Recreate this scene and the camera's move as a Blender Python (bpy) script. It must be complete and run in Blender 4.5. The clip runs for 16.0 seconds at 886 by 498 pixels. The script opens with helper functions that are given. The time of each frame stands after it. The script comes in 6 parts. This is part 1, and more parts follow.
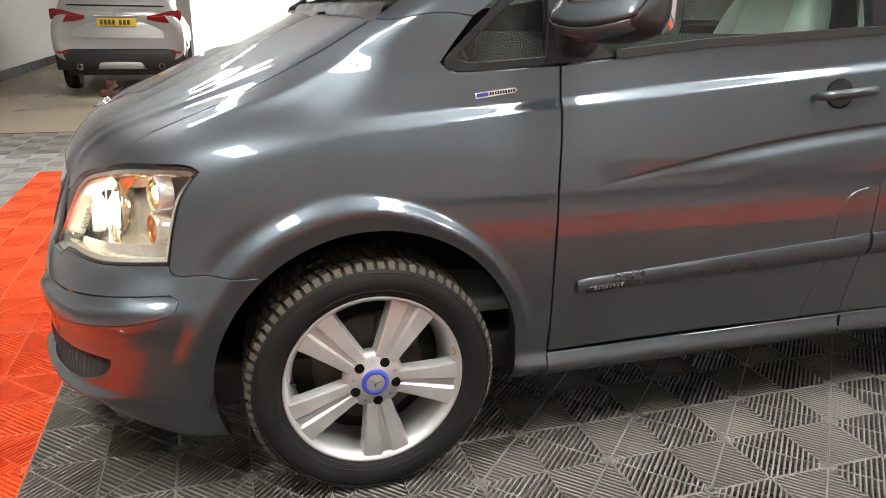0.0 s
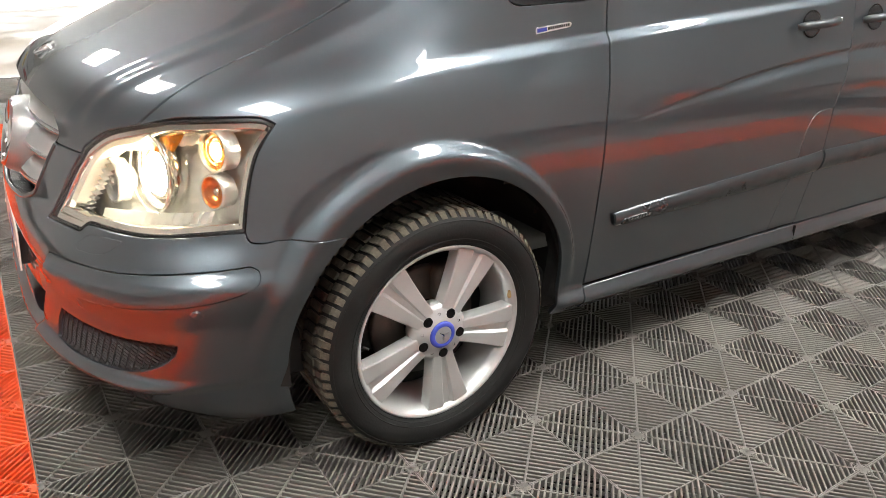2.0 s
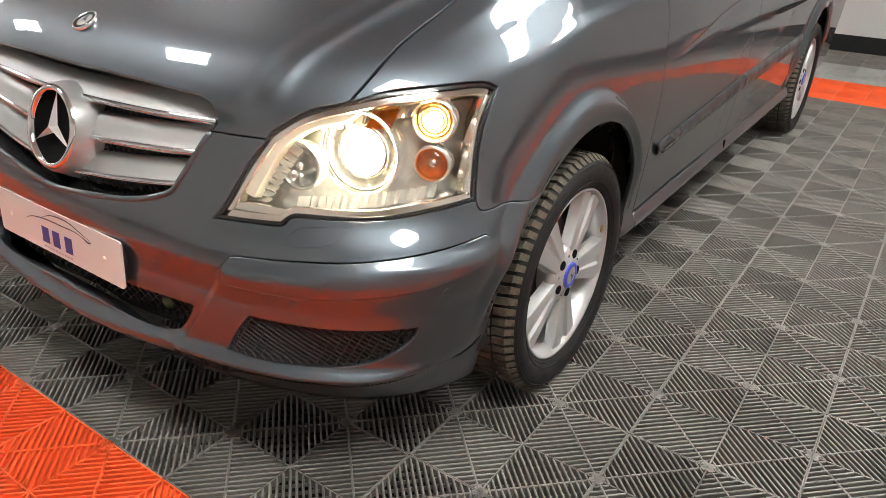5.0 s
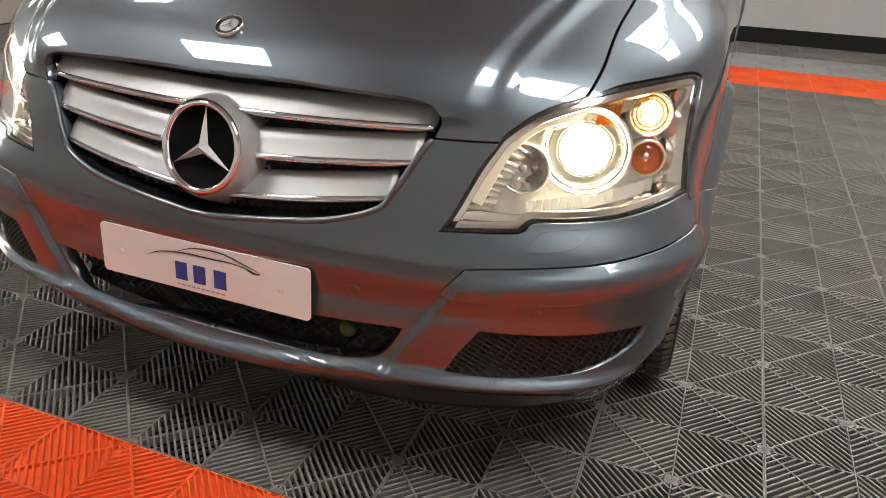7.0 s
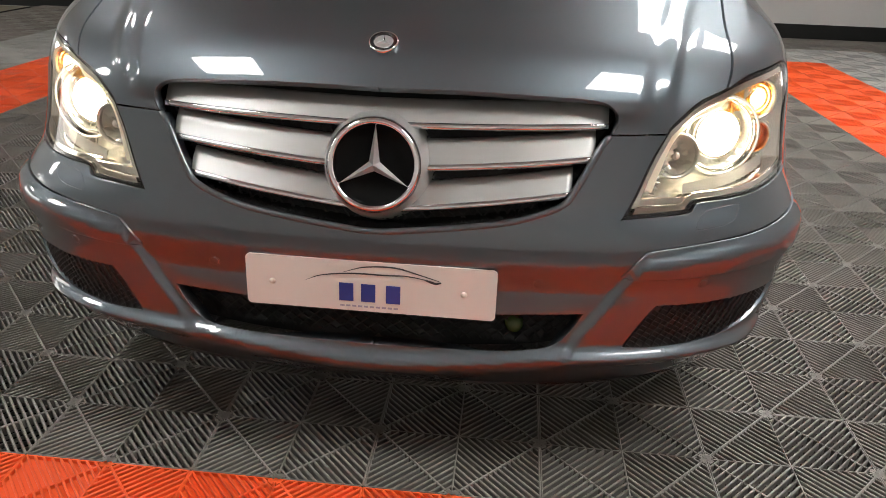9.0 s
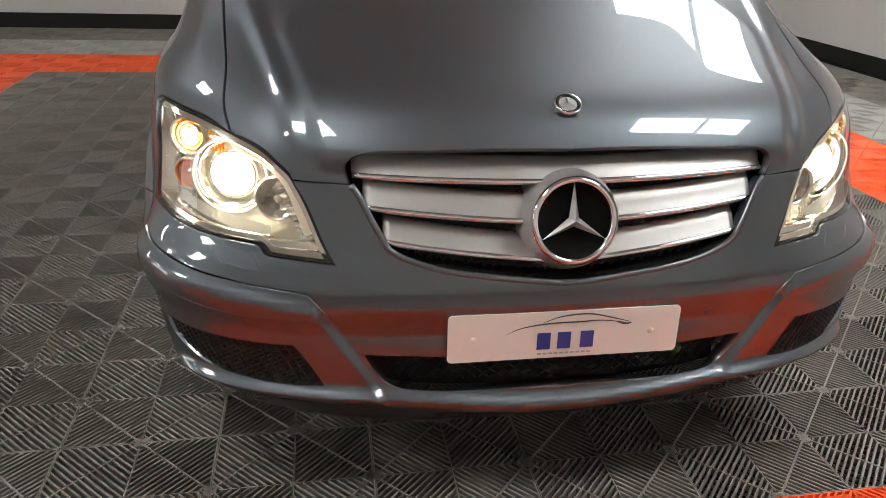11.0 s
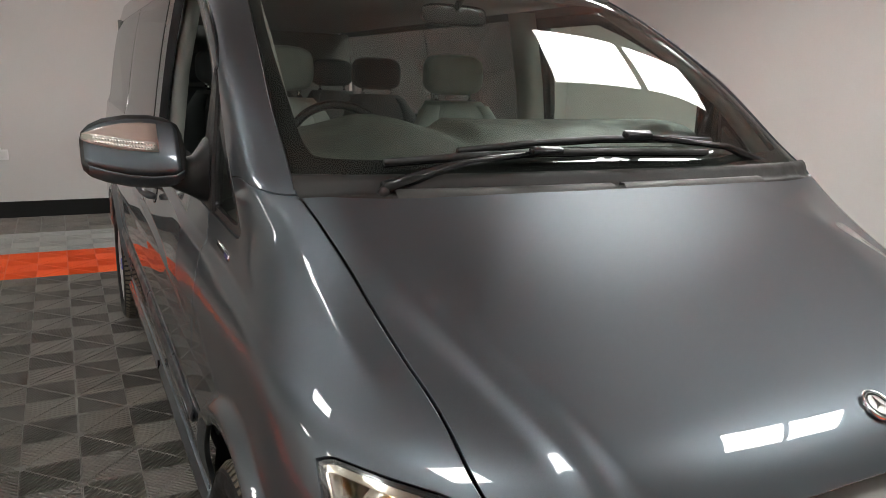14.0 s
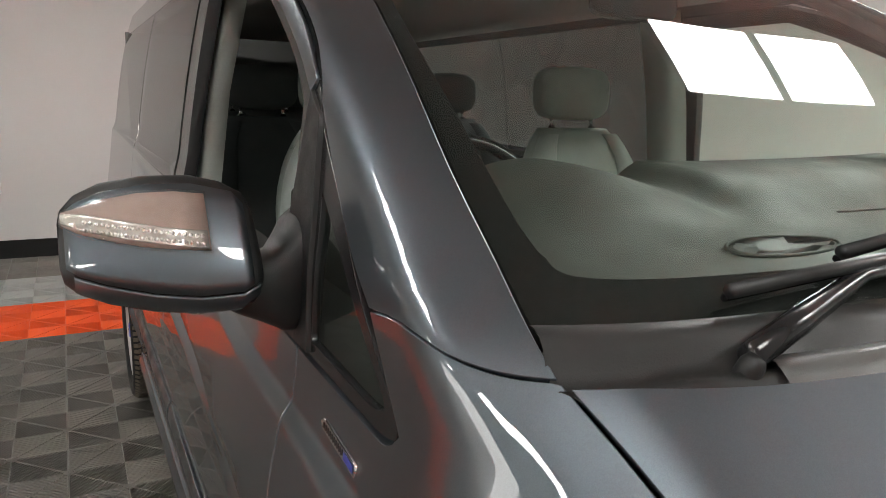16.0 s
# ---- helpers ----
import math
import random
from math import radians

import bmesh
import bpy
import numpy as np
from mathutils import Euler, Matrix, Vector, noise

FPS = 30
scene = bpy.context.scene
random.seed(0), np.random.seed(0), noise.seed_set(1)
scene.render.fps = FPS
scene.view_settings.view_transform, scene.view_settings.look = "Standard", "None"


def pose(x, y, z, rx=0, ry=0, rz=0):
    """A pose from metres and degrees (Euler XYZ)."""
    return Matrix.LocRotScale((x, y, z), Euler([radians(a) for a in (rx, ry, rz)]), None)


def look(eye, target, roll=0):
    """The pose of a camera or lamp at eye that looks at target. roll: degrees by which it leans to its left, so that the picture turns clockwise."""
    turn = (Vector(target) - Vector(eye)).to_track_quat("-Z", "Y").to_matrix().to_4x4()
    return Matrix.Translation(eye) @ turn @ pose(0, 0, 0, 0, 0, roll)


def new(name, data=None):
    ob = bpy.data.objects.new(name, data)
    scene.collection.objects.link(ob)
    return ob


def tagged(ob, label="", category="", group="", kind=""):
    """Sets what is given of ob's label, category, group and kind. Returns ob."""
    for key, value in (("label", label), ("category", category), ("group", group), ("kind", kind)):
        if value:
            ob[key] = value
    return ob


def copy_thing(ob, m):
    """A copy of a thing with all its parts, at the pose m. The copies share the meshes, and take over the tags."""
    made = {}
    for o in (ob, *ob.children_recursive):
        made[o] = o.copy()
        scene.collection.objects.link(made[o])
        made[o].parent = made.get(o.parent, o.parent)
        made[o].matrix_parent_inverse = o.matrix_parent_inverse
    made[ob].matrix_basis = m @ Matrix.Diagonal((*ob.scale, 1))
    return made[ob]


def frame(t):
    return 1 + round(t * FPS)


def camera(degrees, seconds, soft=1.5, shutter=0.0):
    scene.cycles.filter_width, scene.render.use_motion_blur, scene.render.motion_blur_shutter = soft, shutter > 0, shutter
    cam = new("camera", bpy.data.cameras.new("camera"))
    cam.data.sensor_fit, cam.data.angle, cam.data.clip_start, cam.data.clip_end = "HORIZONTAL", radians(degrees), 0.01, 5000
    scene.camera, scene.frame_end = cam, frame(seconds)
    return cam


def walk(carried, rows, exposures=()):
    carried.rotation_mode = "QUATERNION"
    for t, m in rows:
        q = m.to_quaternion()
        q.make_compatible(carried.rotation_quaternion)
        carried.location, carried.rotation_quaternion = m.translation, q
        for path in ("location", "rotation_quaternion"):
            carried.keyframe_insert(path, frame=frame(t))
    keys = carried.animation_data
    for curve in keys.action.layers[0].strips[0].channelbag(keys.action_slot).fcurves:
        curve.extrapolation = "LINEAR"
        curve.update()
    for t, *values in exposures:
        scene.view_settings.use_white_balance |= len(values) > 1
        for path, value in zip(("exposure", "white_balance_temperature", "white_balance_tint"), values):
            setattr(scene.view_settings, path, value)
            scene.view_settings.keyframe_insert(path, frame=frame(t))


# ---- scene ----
cam = camera(63.5, 16.0, soft=.8)
PATH = [
    (0, (2.552, -0.33, 1.232), (0.739, 0.234, 0.605), 1.0),
    (0.5, (2.419, -0.46, 1.217), (0.658, 0.231, 0.566), 1.2),
    (1, (2.347, -0.561, 1.199), (0.646, 0.245, 0.523), 1.3),
    (1.5, (2.311, -0.721, 1.216), (0.681, 0.181, 0.487), 1.5),
    (2, (2.235, -0.877, 1.207), (0.695, 0.143, 0.44), 1.8),
    (2.5, (2.089, -0.964, 1.186), (0.648, 0.165, 0.381), 2.0),
    (2.6, (2.052, -0.98, 1.187), (0.642, 0.178, 0.367), 2.4),
    (3, (1.975, -1.06, 1.177), (0.648, 0.184, 0.345), 2.2),
    (3.5, (1.898, -1.202, 1.195), (0.655, 0.109, 0.337), 2.3),
    (4, (1.807, -1.353, 1.22), (0.647, 0.024, 0.35), 2.3),
    (4.2, (1.77, -1.4, 1.216), (0.641, 0.001, 0.345), 2.2),
    (6.3, (1.162, -1.848, 1.177), (0.377, -0.217, 0.327), 2.5),
    (6.5, (1.089, -1.861, 1.16), (0.339, -0.211, 0.315), 2.4),
    (7, (0.923, -1.902, 1.162), (0.285, -0.211, 0.305), 2.4),
    (7.5, (0.749, -2.009, 1.177), (0.218, -0.278, 0.328), 2.3),
    (8, (0.585, -2.096, 1.172), (0.183, -0.329, 0.325), 2.2),
    (8.2, (0.522, -2.104, 1.168), (0.167, -0.326, 0.324), 2.1),
    (10.3, (-0.231, -2.181, 1.21), (-0.062, -0.38, 0.358), 2.1),
    (10.5, (-0.313, -2.155, 1.223), (-0.097, -0.36, 0.368), 2.2),
    (11, (-0.512, -2.122, 1.292), (-0.189, -0.339, 0.444), 2.2),
    (11.5, (-0.714, -2.13, 1.356), (-0.285, -0.349, 0.553), 2.1),
    (11.7, (-0.794, -2.092, 1.417), (-0.299, -0.333, 0.605), 2.7),
    (12, (-0.875, -2.055, 1.395), (-0.322, -0.282, 0.654), 2.1),
    (12.5, (-0.997, -1.906, 1.418), (-0.341, -0.13, 0.773), 2.1),
    (13, (-1.102, -1.773, 1.425), (-0.356, -0.007, 0.853), 2.0),
    (13.5, (-1.207, -1.586, 1.456), (-0.368, 0.158, 0.949), 2.1),
    (14, (-1.188, -1.336, 1.446), (-0.267, 0.38, 0.99), 2.1),
    (14.5, (-1.173, -1.108, 1.451), (-0.207, 0.59, 1.023), 2.3),
    (15, (-1.168, -0.869, 1.449), (-0.2, 0.832, 1.033), 2.3),
    (15.5, (-1.161, -0.666, 1.455), (-0.215, 1.045, 1.034), 1.8),
    (16, (-1.133, -0.414, 1.444), (-0.219, 1.317, 1.036), 1.5),
]
walk(cam, [(t, look(eye, aim, roll)) for t, eye, aim, roll in PATH],
     exposures=[(0, .40), (4.2, .32), (6.5, .02), (8.2, -.04), (10.5, -.04), (12.5, -.12), (14, -.08), (15, .18), (16, .27)])

from mathutils.geometry import delaunay_2d_cdt

# ---- world, lamps, exposure ----
world = bpy.data.worlds.new("world")
scene.world = world
world.use_nodes = True
world.node_tree.nodes["Background"].inputs[0].default_value = (0.9, 0.95, 1.0, 1)
world.node_tree.nodes["Background"].inputs[1].default_value = 0.05
scene.view_settings.exposure = 0.0

# ---- materials ----
def material(name, color, rough=.5, metal=0.0, coat=0.0, coat_rough=.03, spec=.5):
    m = bpy.data.materials.new(name)
    m.use_nodes = True
    b = m.node_tree.nodes["Principled BSDF"]
    b.inputs["Base Color"].default_value = (*color, 1)
    b.inputs["Roughness"].default_value = rough
    b.inputs["Metallic"].default_value = metal
    b.inputs["Coat Weight"].default_value = coat
    b.inputs["Coat Roughness"].default_value = coat_rough
    b.inputs["Specular IOR Level"].default_value = spec
    return m


def worn(name, c0, c1, rough=.5, metal=0.0, scale=8.0, grain=200.0, bump=.15, spread=.15, coat=0.0, stretch=(1, 1, 1), spec=.5, per_object=0.0):
    """A surface whose colour and gloss vary at two scales, with fine relief."""
    m = material(name, c0, rough, metal, coat, spec=spec)
    nt = m.node_tree
    b = nt.nodes["Principled BSDF"]
    tc, mp = nt.nodes.new("ShaderNodeTexCoord"), nt.nodes.new("ShaderNodeMapping")
    mp.inputs["Scale"].default_value = stretch
    nt.links.new(tc.outputs["Object"], mp.inputs[0])
    big, fine = nt.nodes.new("ShaderNodeTexNoise"), nt.nodes.new("ShaderNodeTexNoise")
    big.inputs["Scale"].default_value, big.inputs["Detail"].default_value = scale, 6
    fine.inputs["Scale"].default_value, fine.inputs["Detail"].default_value = grain, 3
    for t in (big, fine):
        nt.links.new(mp.outputs[0], t.inputs["Vector"])
    mix = nt.nodes.new("ShaderNodeMix")
    mix.data_type = "RGBA"
    mix.inputs[6].default_value, mix.inputs[7].default_value = (*c0, 1), (*c1, 1)
    ramp = nt.nodes.new("ShaderNodeMapRange")
    ramp.inputs[1].default_value, ramp.inputs[2].default_value = .3, .7
    add = nt.nodes.new("ShaderNodeMath")
    add.operation = "MULTIPLY_ADD"
    add.inputs[1].default_value = .35
    nt.links.new(fine.outputs["Fac"], add.inputs[0])
    nt.links.new(big.outputs["Fac"], add.inputs[2])
    sub = nt.nodes.new("ShaderNodeMath")
    sub.operation = "SUBTRACT"
    sub.inputs[1].default_value = .175
    nt.links.new(add.outputs[0], sub.inputs[0])
    last = sub
    if per_object:
        info = nt.nodes.new("ShaderNodeObjectInfo")
        more = nt.nodes.new("ShaderNodeMath")
        more.operation = "MULTIPLY_ADD"
        more.inputs[1].default_value = per_object
        nt.links.new(info.outputs["Random"], more.inputs[0])
        nt.links.new(last.outputs[0], more.inputs[2])
        last = more
    nt.links.new(last.outputs[0], ramp.inputs[0])
    nt.links.new(ramp.outputs[0], mix.inputs[0])
    nt.links.new(mix.outputs[2], b.inputs["Base Color"])
    rr = nt.nodes.new("ShaderNodeMapRange")
    rr.inputs[3].default_value, rr.inputs[4].default_value = max(rough - spread, .02), min(rough + spread, 1)
    nt.links.new(ramp.outputs[0], rr.inputs[0])
    nt.links.new(rr.outputs[0], b.inputs["Roughness"])
    if bump:
        bp = nt.nodes.new("ShaderNodeBump")
        bp.inputs["Strength"].default_value, bp.inputs["Distance"].default_value = bump, .002
        nt.links.new(fine.outputs["Fac"], bp.inputs["Height"])
        nt.links.new(bp.outputs[0], b.inputs["Normal"])
    return m


def glow(name, color, strength):
    m = bpy.data.materials.new(name)
    m.use_nodes = True
    nt = m.node_tree
    nt.nodes.clear()
    e = nt.nodes.new("ShaderNodeEmission")
    e.inputs[0].default_value = (*color, 1)
    e.inputs[1].default_value = strength
    o = nt.nodes.new("ShaderNodeOutputMaterial")
    nt.links.new(e.outputs[0], o.inputs[0])
    return m


def pane(name, tint, ior=1.45, gloss_rough=0.0, haze=0.0):
    """Thin glass: clear or tinted, alike from both sides, glossier at a slant."""
    m = bpy.data.materials.new(name)
    m.use_nodes = True
    nt = m.node_tree
    nt.nodes.clear()
    t, g, w = nt.nodes.new("ShaderNodeBsdfTransparent"), nt.nodes.new("ShaderNodeBsdfGlossy"), nt.nodes.new("ShaderNodeLayerWeight")
    t.inputs[0].default_value = (*tint, 1)
    g.inputs["Roughness"].default_value = gloss_rough
    w.inputs["Blend"].default_value = .5
    head_on = ((ior - 1) / (ior + 1)) ** 2 * 1.25
    p, f = nt.nodes.new("ShaderNodeMath"), nt.nodes.new("ShaderNodeMath")
    p.operation, f.operation = "POWER", "MULTIPLY_ADD"
    p.inputs[1].default_value = 5
    f.inputs[1].default_value, f.inputs[2].default_value = 1 - head_on, head_on
    nt.links.new(w.outputs["Facing"], p.inputs[0])
    nt.links.new(p.outputs[0], f.inputs[0])
    mix, o = nt.nodes.new("ShaderNodeMixShader"), nt.nodes.new("ShaderNodeOutputMaterial")
    if haze:
        # a faint pale scatter stands for the veil of reflected light on the glass
        film, more, spots = nt.nodes.new("ShaderNodeBsdfDiffuse"), nt.nodes.new("ShaderNodeMixShader"), nt.nodes.new("ShaderNodeTexNoise")
        film.inputs[0].default_value = (.75, .80, .72, 1)
        spots.inputs["Scale"].default_value, spots.inputs["Detail"].default_value = 4, 5
        share = nt.nodes.new("ShaderNodeMapRange")
        share.inputs[3].default_value, share.inputs[4].default_value = haze * .6, haze * 1.4
        nt.links.new(spots.outputs["Fac"], share.inputs[0])
        nt.links.new(share.outputs[0], more.inputs[0])
        nt.links.new(t.outputs[0], more.inputs[1])
        nt.links.new(film.outputs[0], more.inputs[2])
        t = more
    for a, b in ((f.outputs[0], mix.inputs[0]), (t.outputs[0], mix.inputs[1]), (g.outputs[0], mix.inputs[2]), (mix.outputs[0], o.inputs[0])):
        nt.links.new(a, b)
    return m


def flake_paint():
    """Grey metallic lacquer: fine flakes under a clear coat."""
    m = material("grey metallic paint", (.10, .12, .14), .45, 1.0, 1.0, .012)
    nt = m.node_tree
    b = nt.nodes["Principled BSDF"]
    b.inputs["Coat IOR"].default_value = 1.7
    tc, v, cloud = nt.nodes.new("ShaderNodeTexCoord"), nt.nodes.new("ShaderNodeTexVoronoi"), nt.nodes.new("ShaderNodeTexNoise")
    v.inputs["Scale"].default_value = 1400
    cloud.inputs["Scale"].default_value, cloud.inputs["Detail"].default_value = 5, 4
    nt.links.new(tc.outputs["Object"], v.inputs["Vector"])
    nt.links.new(tc.outputs["Object"], cloud.inputs["Vector"])
    mix = nt.nodes.new("ShaderNodeMix")
    mix.data_type = "RGBA"
    mix.inputs[6].default_value, mix.inputs[7].default_value = (.098, .118, .135, 1), (.119, .142, .161, 1)
    nt.links.new(v.outputs["Color"], mix.inputs[0])
    nt.links.new(mix.outputs[2], b.inputs["Base Color"])
    # a thin film of dust makes the lacquer a little duller in clouds
    film = nt.nodes.new("ShaderNodeMapRange")
    film.inputs[1].default_value, film.inputs[2].default_value, film.inputs[3].default_value, film.inputs[4].default_value = .35, .7, .008, .030
    nt.links.new(cloud.outputs["Fac"], film.inputs[0])
    nt.links.new(film.outputs[0], b.inputs["Coat Roughness"])
    return m


paint = flake_paint()
black_plastic = worn("black plastic", (.011, .011, .012), (.022, .022, .021), .5, scale=20, grain=600)
black_gloss = material("black gloss trim", (.015, .015, .016), .22)
frit_black = material("black print", (.006, .006, .006), .9, spec=.1)
liner_black = worn("black felt", (.010, .010, .010), (.022, .020, .018), .95, scale=12, grain=300, bump=.5)
chrome = material("chrome", (.82, .82, .83), .06, 1.0)
satin = worn("satin silver plastic", (.40, .40, .39), (.45, .45, .44), .40, .45, scale=3, grain=600, bump=.01, spread=.03)
alloy = worn("silver lacquered alloy", (.52, .52, .515), (.60, .60, .59), .36, .50, scale=10, grain=500, bump=.04, spread=.06)
dark_metal = worn("dull brake iron", (.10, .09, .085), (.18, .15, .13), .55, .7, scale=20)
rust = worn("brown rust stain", (.35, .20, .07), (.48, .34, .15), .8, scale=60)
rubber = worn("tyre rubber", (.009, .009, .009), (.018, .0175, .017), .6, scale=14, grain=180, bump=.25, spec=.3)
tread_dust = worn("dusty tread rubber", (.040, .036, .029), (.135, .118, .088), .85, scale=26, grain=160, bump=.5)
screen_glass = pane("windscreen glass", (.90, .96, .92), 1.5, haze=.007)
side_glass = pane("green side glass", (.82, .94, .88), 1.5, haze=.008)
tinted = material("dark car glass", (.015, .017, .018), .03, 0, 0, spec=.6)
privacy = pane("privacy glass", (.17, .18, .175), 1.5)
lens_clear = pane("clear lamp cover", (.97, .97, .95), 1.42)
amber = material("amber lens", (.85, .28, .03), .12)
wall_paint = worn("white wall paint", (.615, .605, .592), (.665, .655, .642), .75, scale=1.2, grain=90, bump=.06)
skirting_black = worn("black skirting paint", (.012, .012, .012), (.02, .02, .02), .6, scale=4, spec=.25)
dark_tile = worn("dark grey tile plastic", (.122, .113, .101), (.200, .186, .166), .40, scale=3.0, grain=120, bump=.2, per_object=.12, spec=.5)
orange_tile = worn("orange tile plastic", (.80, .085, .012), (.90, .125, .022), .48, scale=3.0, grain=120, bump=.15, per_object=.1)
pale_tile = worn("pale grey tile plastic", (.30, .305, .29), (.38, .385, .365), .55, scale=3.0, grain=120, bump=.2, per_object=.1)
lamp_glow = glow("ceiling lamp glow", (.985, .985, .95), 30)

# ---- building tools ----
def mesh_of(name, bm, mat, smooth=True):
    me = bpy.data.meshes.new(name)
    bm.to_mesh(me)
    bm.free()
    if mat is not None:
        me.materials.append(mat)
    me.shade_smooth() if smooth else None
    return me


def part(name, bm, mat, parent, label="", smooth=True):
    ob = new(name, mesh_of(name, bm, mat, smooth))
    ob.parent = parent
    if label:
        ob["label"] = label
    return ob


def box_bm(x0, x1, y0, y1, z0, z1, bevel=0.0):
    bm = bmesh.new()
    bmesh.ops.create_cube(bm, size=1)
    for v in bm.verts:
        v.co = Vector((x0 + (v.co.x + .5) * (x1 - x0), y0 + (v.co.y + .5) * (y1 - y0), z0 + (v.co.z + .5) * (z1 - z0)))
    if bevel:
        bmesh.ops.bevel(bm, geom=list(bm.edges), offset=bevel, segments=2, affect="EDGES", profile=.5)
    return bm


def structure(name, bm, mat, label, smooth=False):
    return tagged(new(name, mesh_of(name, bm, mat, smooth)), label, name.split("_")[0], kind="structure")

# ---- shape of the van's skin: every height has a plan curve (front, rounded corner, side) ----
def smooth_table(xs, ys, soft=.016):
    """A curve through the table, eased so that its bend changes without steps."""
    xs, ys = np.array(xs, float), np.array(ys, float)
    m = np.gradient(ys, xs)
    fine = np.arange(xs[0] - 4 * soft, xs[-1] + 4 * soft, .0005)
    v = np.clip(fine, xs[0], xs[-1])
    i = np.clip(np.searchsorted(xs, v) - 1, 0, len(xs) - 2)
    h = xs[i + 1] - xs[i]
    s = (v - xs[i]) / h
    f = ((1 + 2 * s) * (1 - s) ** 2 * ys[i] + s * (1 - s) ** 2 * h * m[i]
         + s * s * (3 - 2 * s) * ys[i + 1] + s * s * (s - 1) * h * m[i + 1])
    f += np.where(fine < xs[0], (fine - xs[0]) * m[0], 0) + np.where(fine > xs[-1], (fine - xs[-1]) * m[-1], 0)
    k = np.exp(-.5 * (np.arange(-3.5 * soft, 3.5 * soft, .0005) / soft) ** 2)
    n = len(k) // 2
    f = np.convolve(np.concatenate([f[0] + (np.arange(-n, 0)) * (f[1] - f[0]), f, f[-1] + np.arange(1, len(k) - n) * (f[-1] - f[-2])]), k / k.sum(), "valid")
    return lambda v: np.interp(v, fine, f)


nose = smooth_table([.14, .20, .26, .34, .44, .54, .64, .70, .78, .84, .88, .924, .992, 1.034, 1.078, 1.124, 1.166, 1.193, 1.214, 1.236, 1.285, 1.373, 1.472, 1.56, 1.68, 1.80, 1.86],
                    [-.70, -.78, -.83, -.845, -.845, -.835, -.825, -.81, -.785, -.765, -.735, -.69, -.545, -.455, -.363, -.262, -.170, -.115, -.075, -.032, .050, .178, .318, .455, .665, .93, 1.12])
half = smooth_table([.14, .22, .30, .45, .60, .76, .90, 1.00, 1.10, 1.20, 1.30, 1.43, 1.56, 1.70, 1.86],
                    [.845, .872, .893, .911, .925, .932, .922, .908, .894, .882, .871, .853, .831, .800, .750])
round_len = smooth_table([.14, .30, .45, .55, .60, .65, .70, .76, .88, 1.05, 1.13, 1.19, 1.235, 1.30, 1.86], [.49, .455, .415, .415, .455, .54, .585, .605, .60, .56, .46, .32, .225, .215, .24])
round_pow = smooth_table([.14, .60, .88, 1.10, 1.235, 1.86], [2.6, 2.6, 2.6, 2.6, 3.0, 3.0])


def side_x(y, z):
    """Half width of the skin at y along the van."""
    Y, D, W, n = nose(z), round_len(z), half(z), round_pow(z)
    s = np.clip((y - Y) / D, 0, 1)
    return W * (1 - (1 - s) ** n) ** (1 / n)


def front_y(x, z):
    """How far back the skin lies at x across the van."""
    Y, D, W, n = nose(z), round_len(z), half(z), round_pow(z)
    s = np.clip(np.abs(x) / W, 0, .99999)
    return Y + D * (1 - (1 - s ** n) ** (1 / n))


def skin(a, z):
    """The point at height z where x + y = a, for the van's left half."""
    a, z = np.asarray(a, float), np.asarray(z, float)
    Y, D, W, n = nose(z), round_len(z), half(z), round_pow(z)
    lo, hi = np.zeros_like(a + z), np.full_like(a + z, np.pi / 2)
    side = a > W + Y + D
    for _ in range(40):
        u = (lo + hi) / 2
        v = W * np.sin(u) ** (2 / n) + Y + D * (1 - np.cos(u) ** (2 / n))
        lo, hi = np.where(v < a, u, lo), np.where(v < a, hi, u)
    u = (lo + hi) / 2
    x = np.where(side, W, W * np.sin(u) ** (2 / n))
    return np.stack([x, np.where(side, a - W, Y + D * (1 - np.cos(u) ** (2 / n))), z], -1)


def step01(v):
    v = np.clip(v, 0, 1)
    return v * v * (3 - 2 * v)


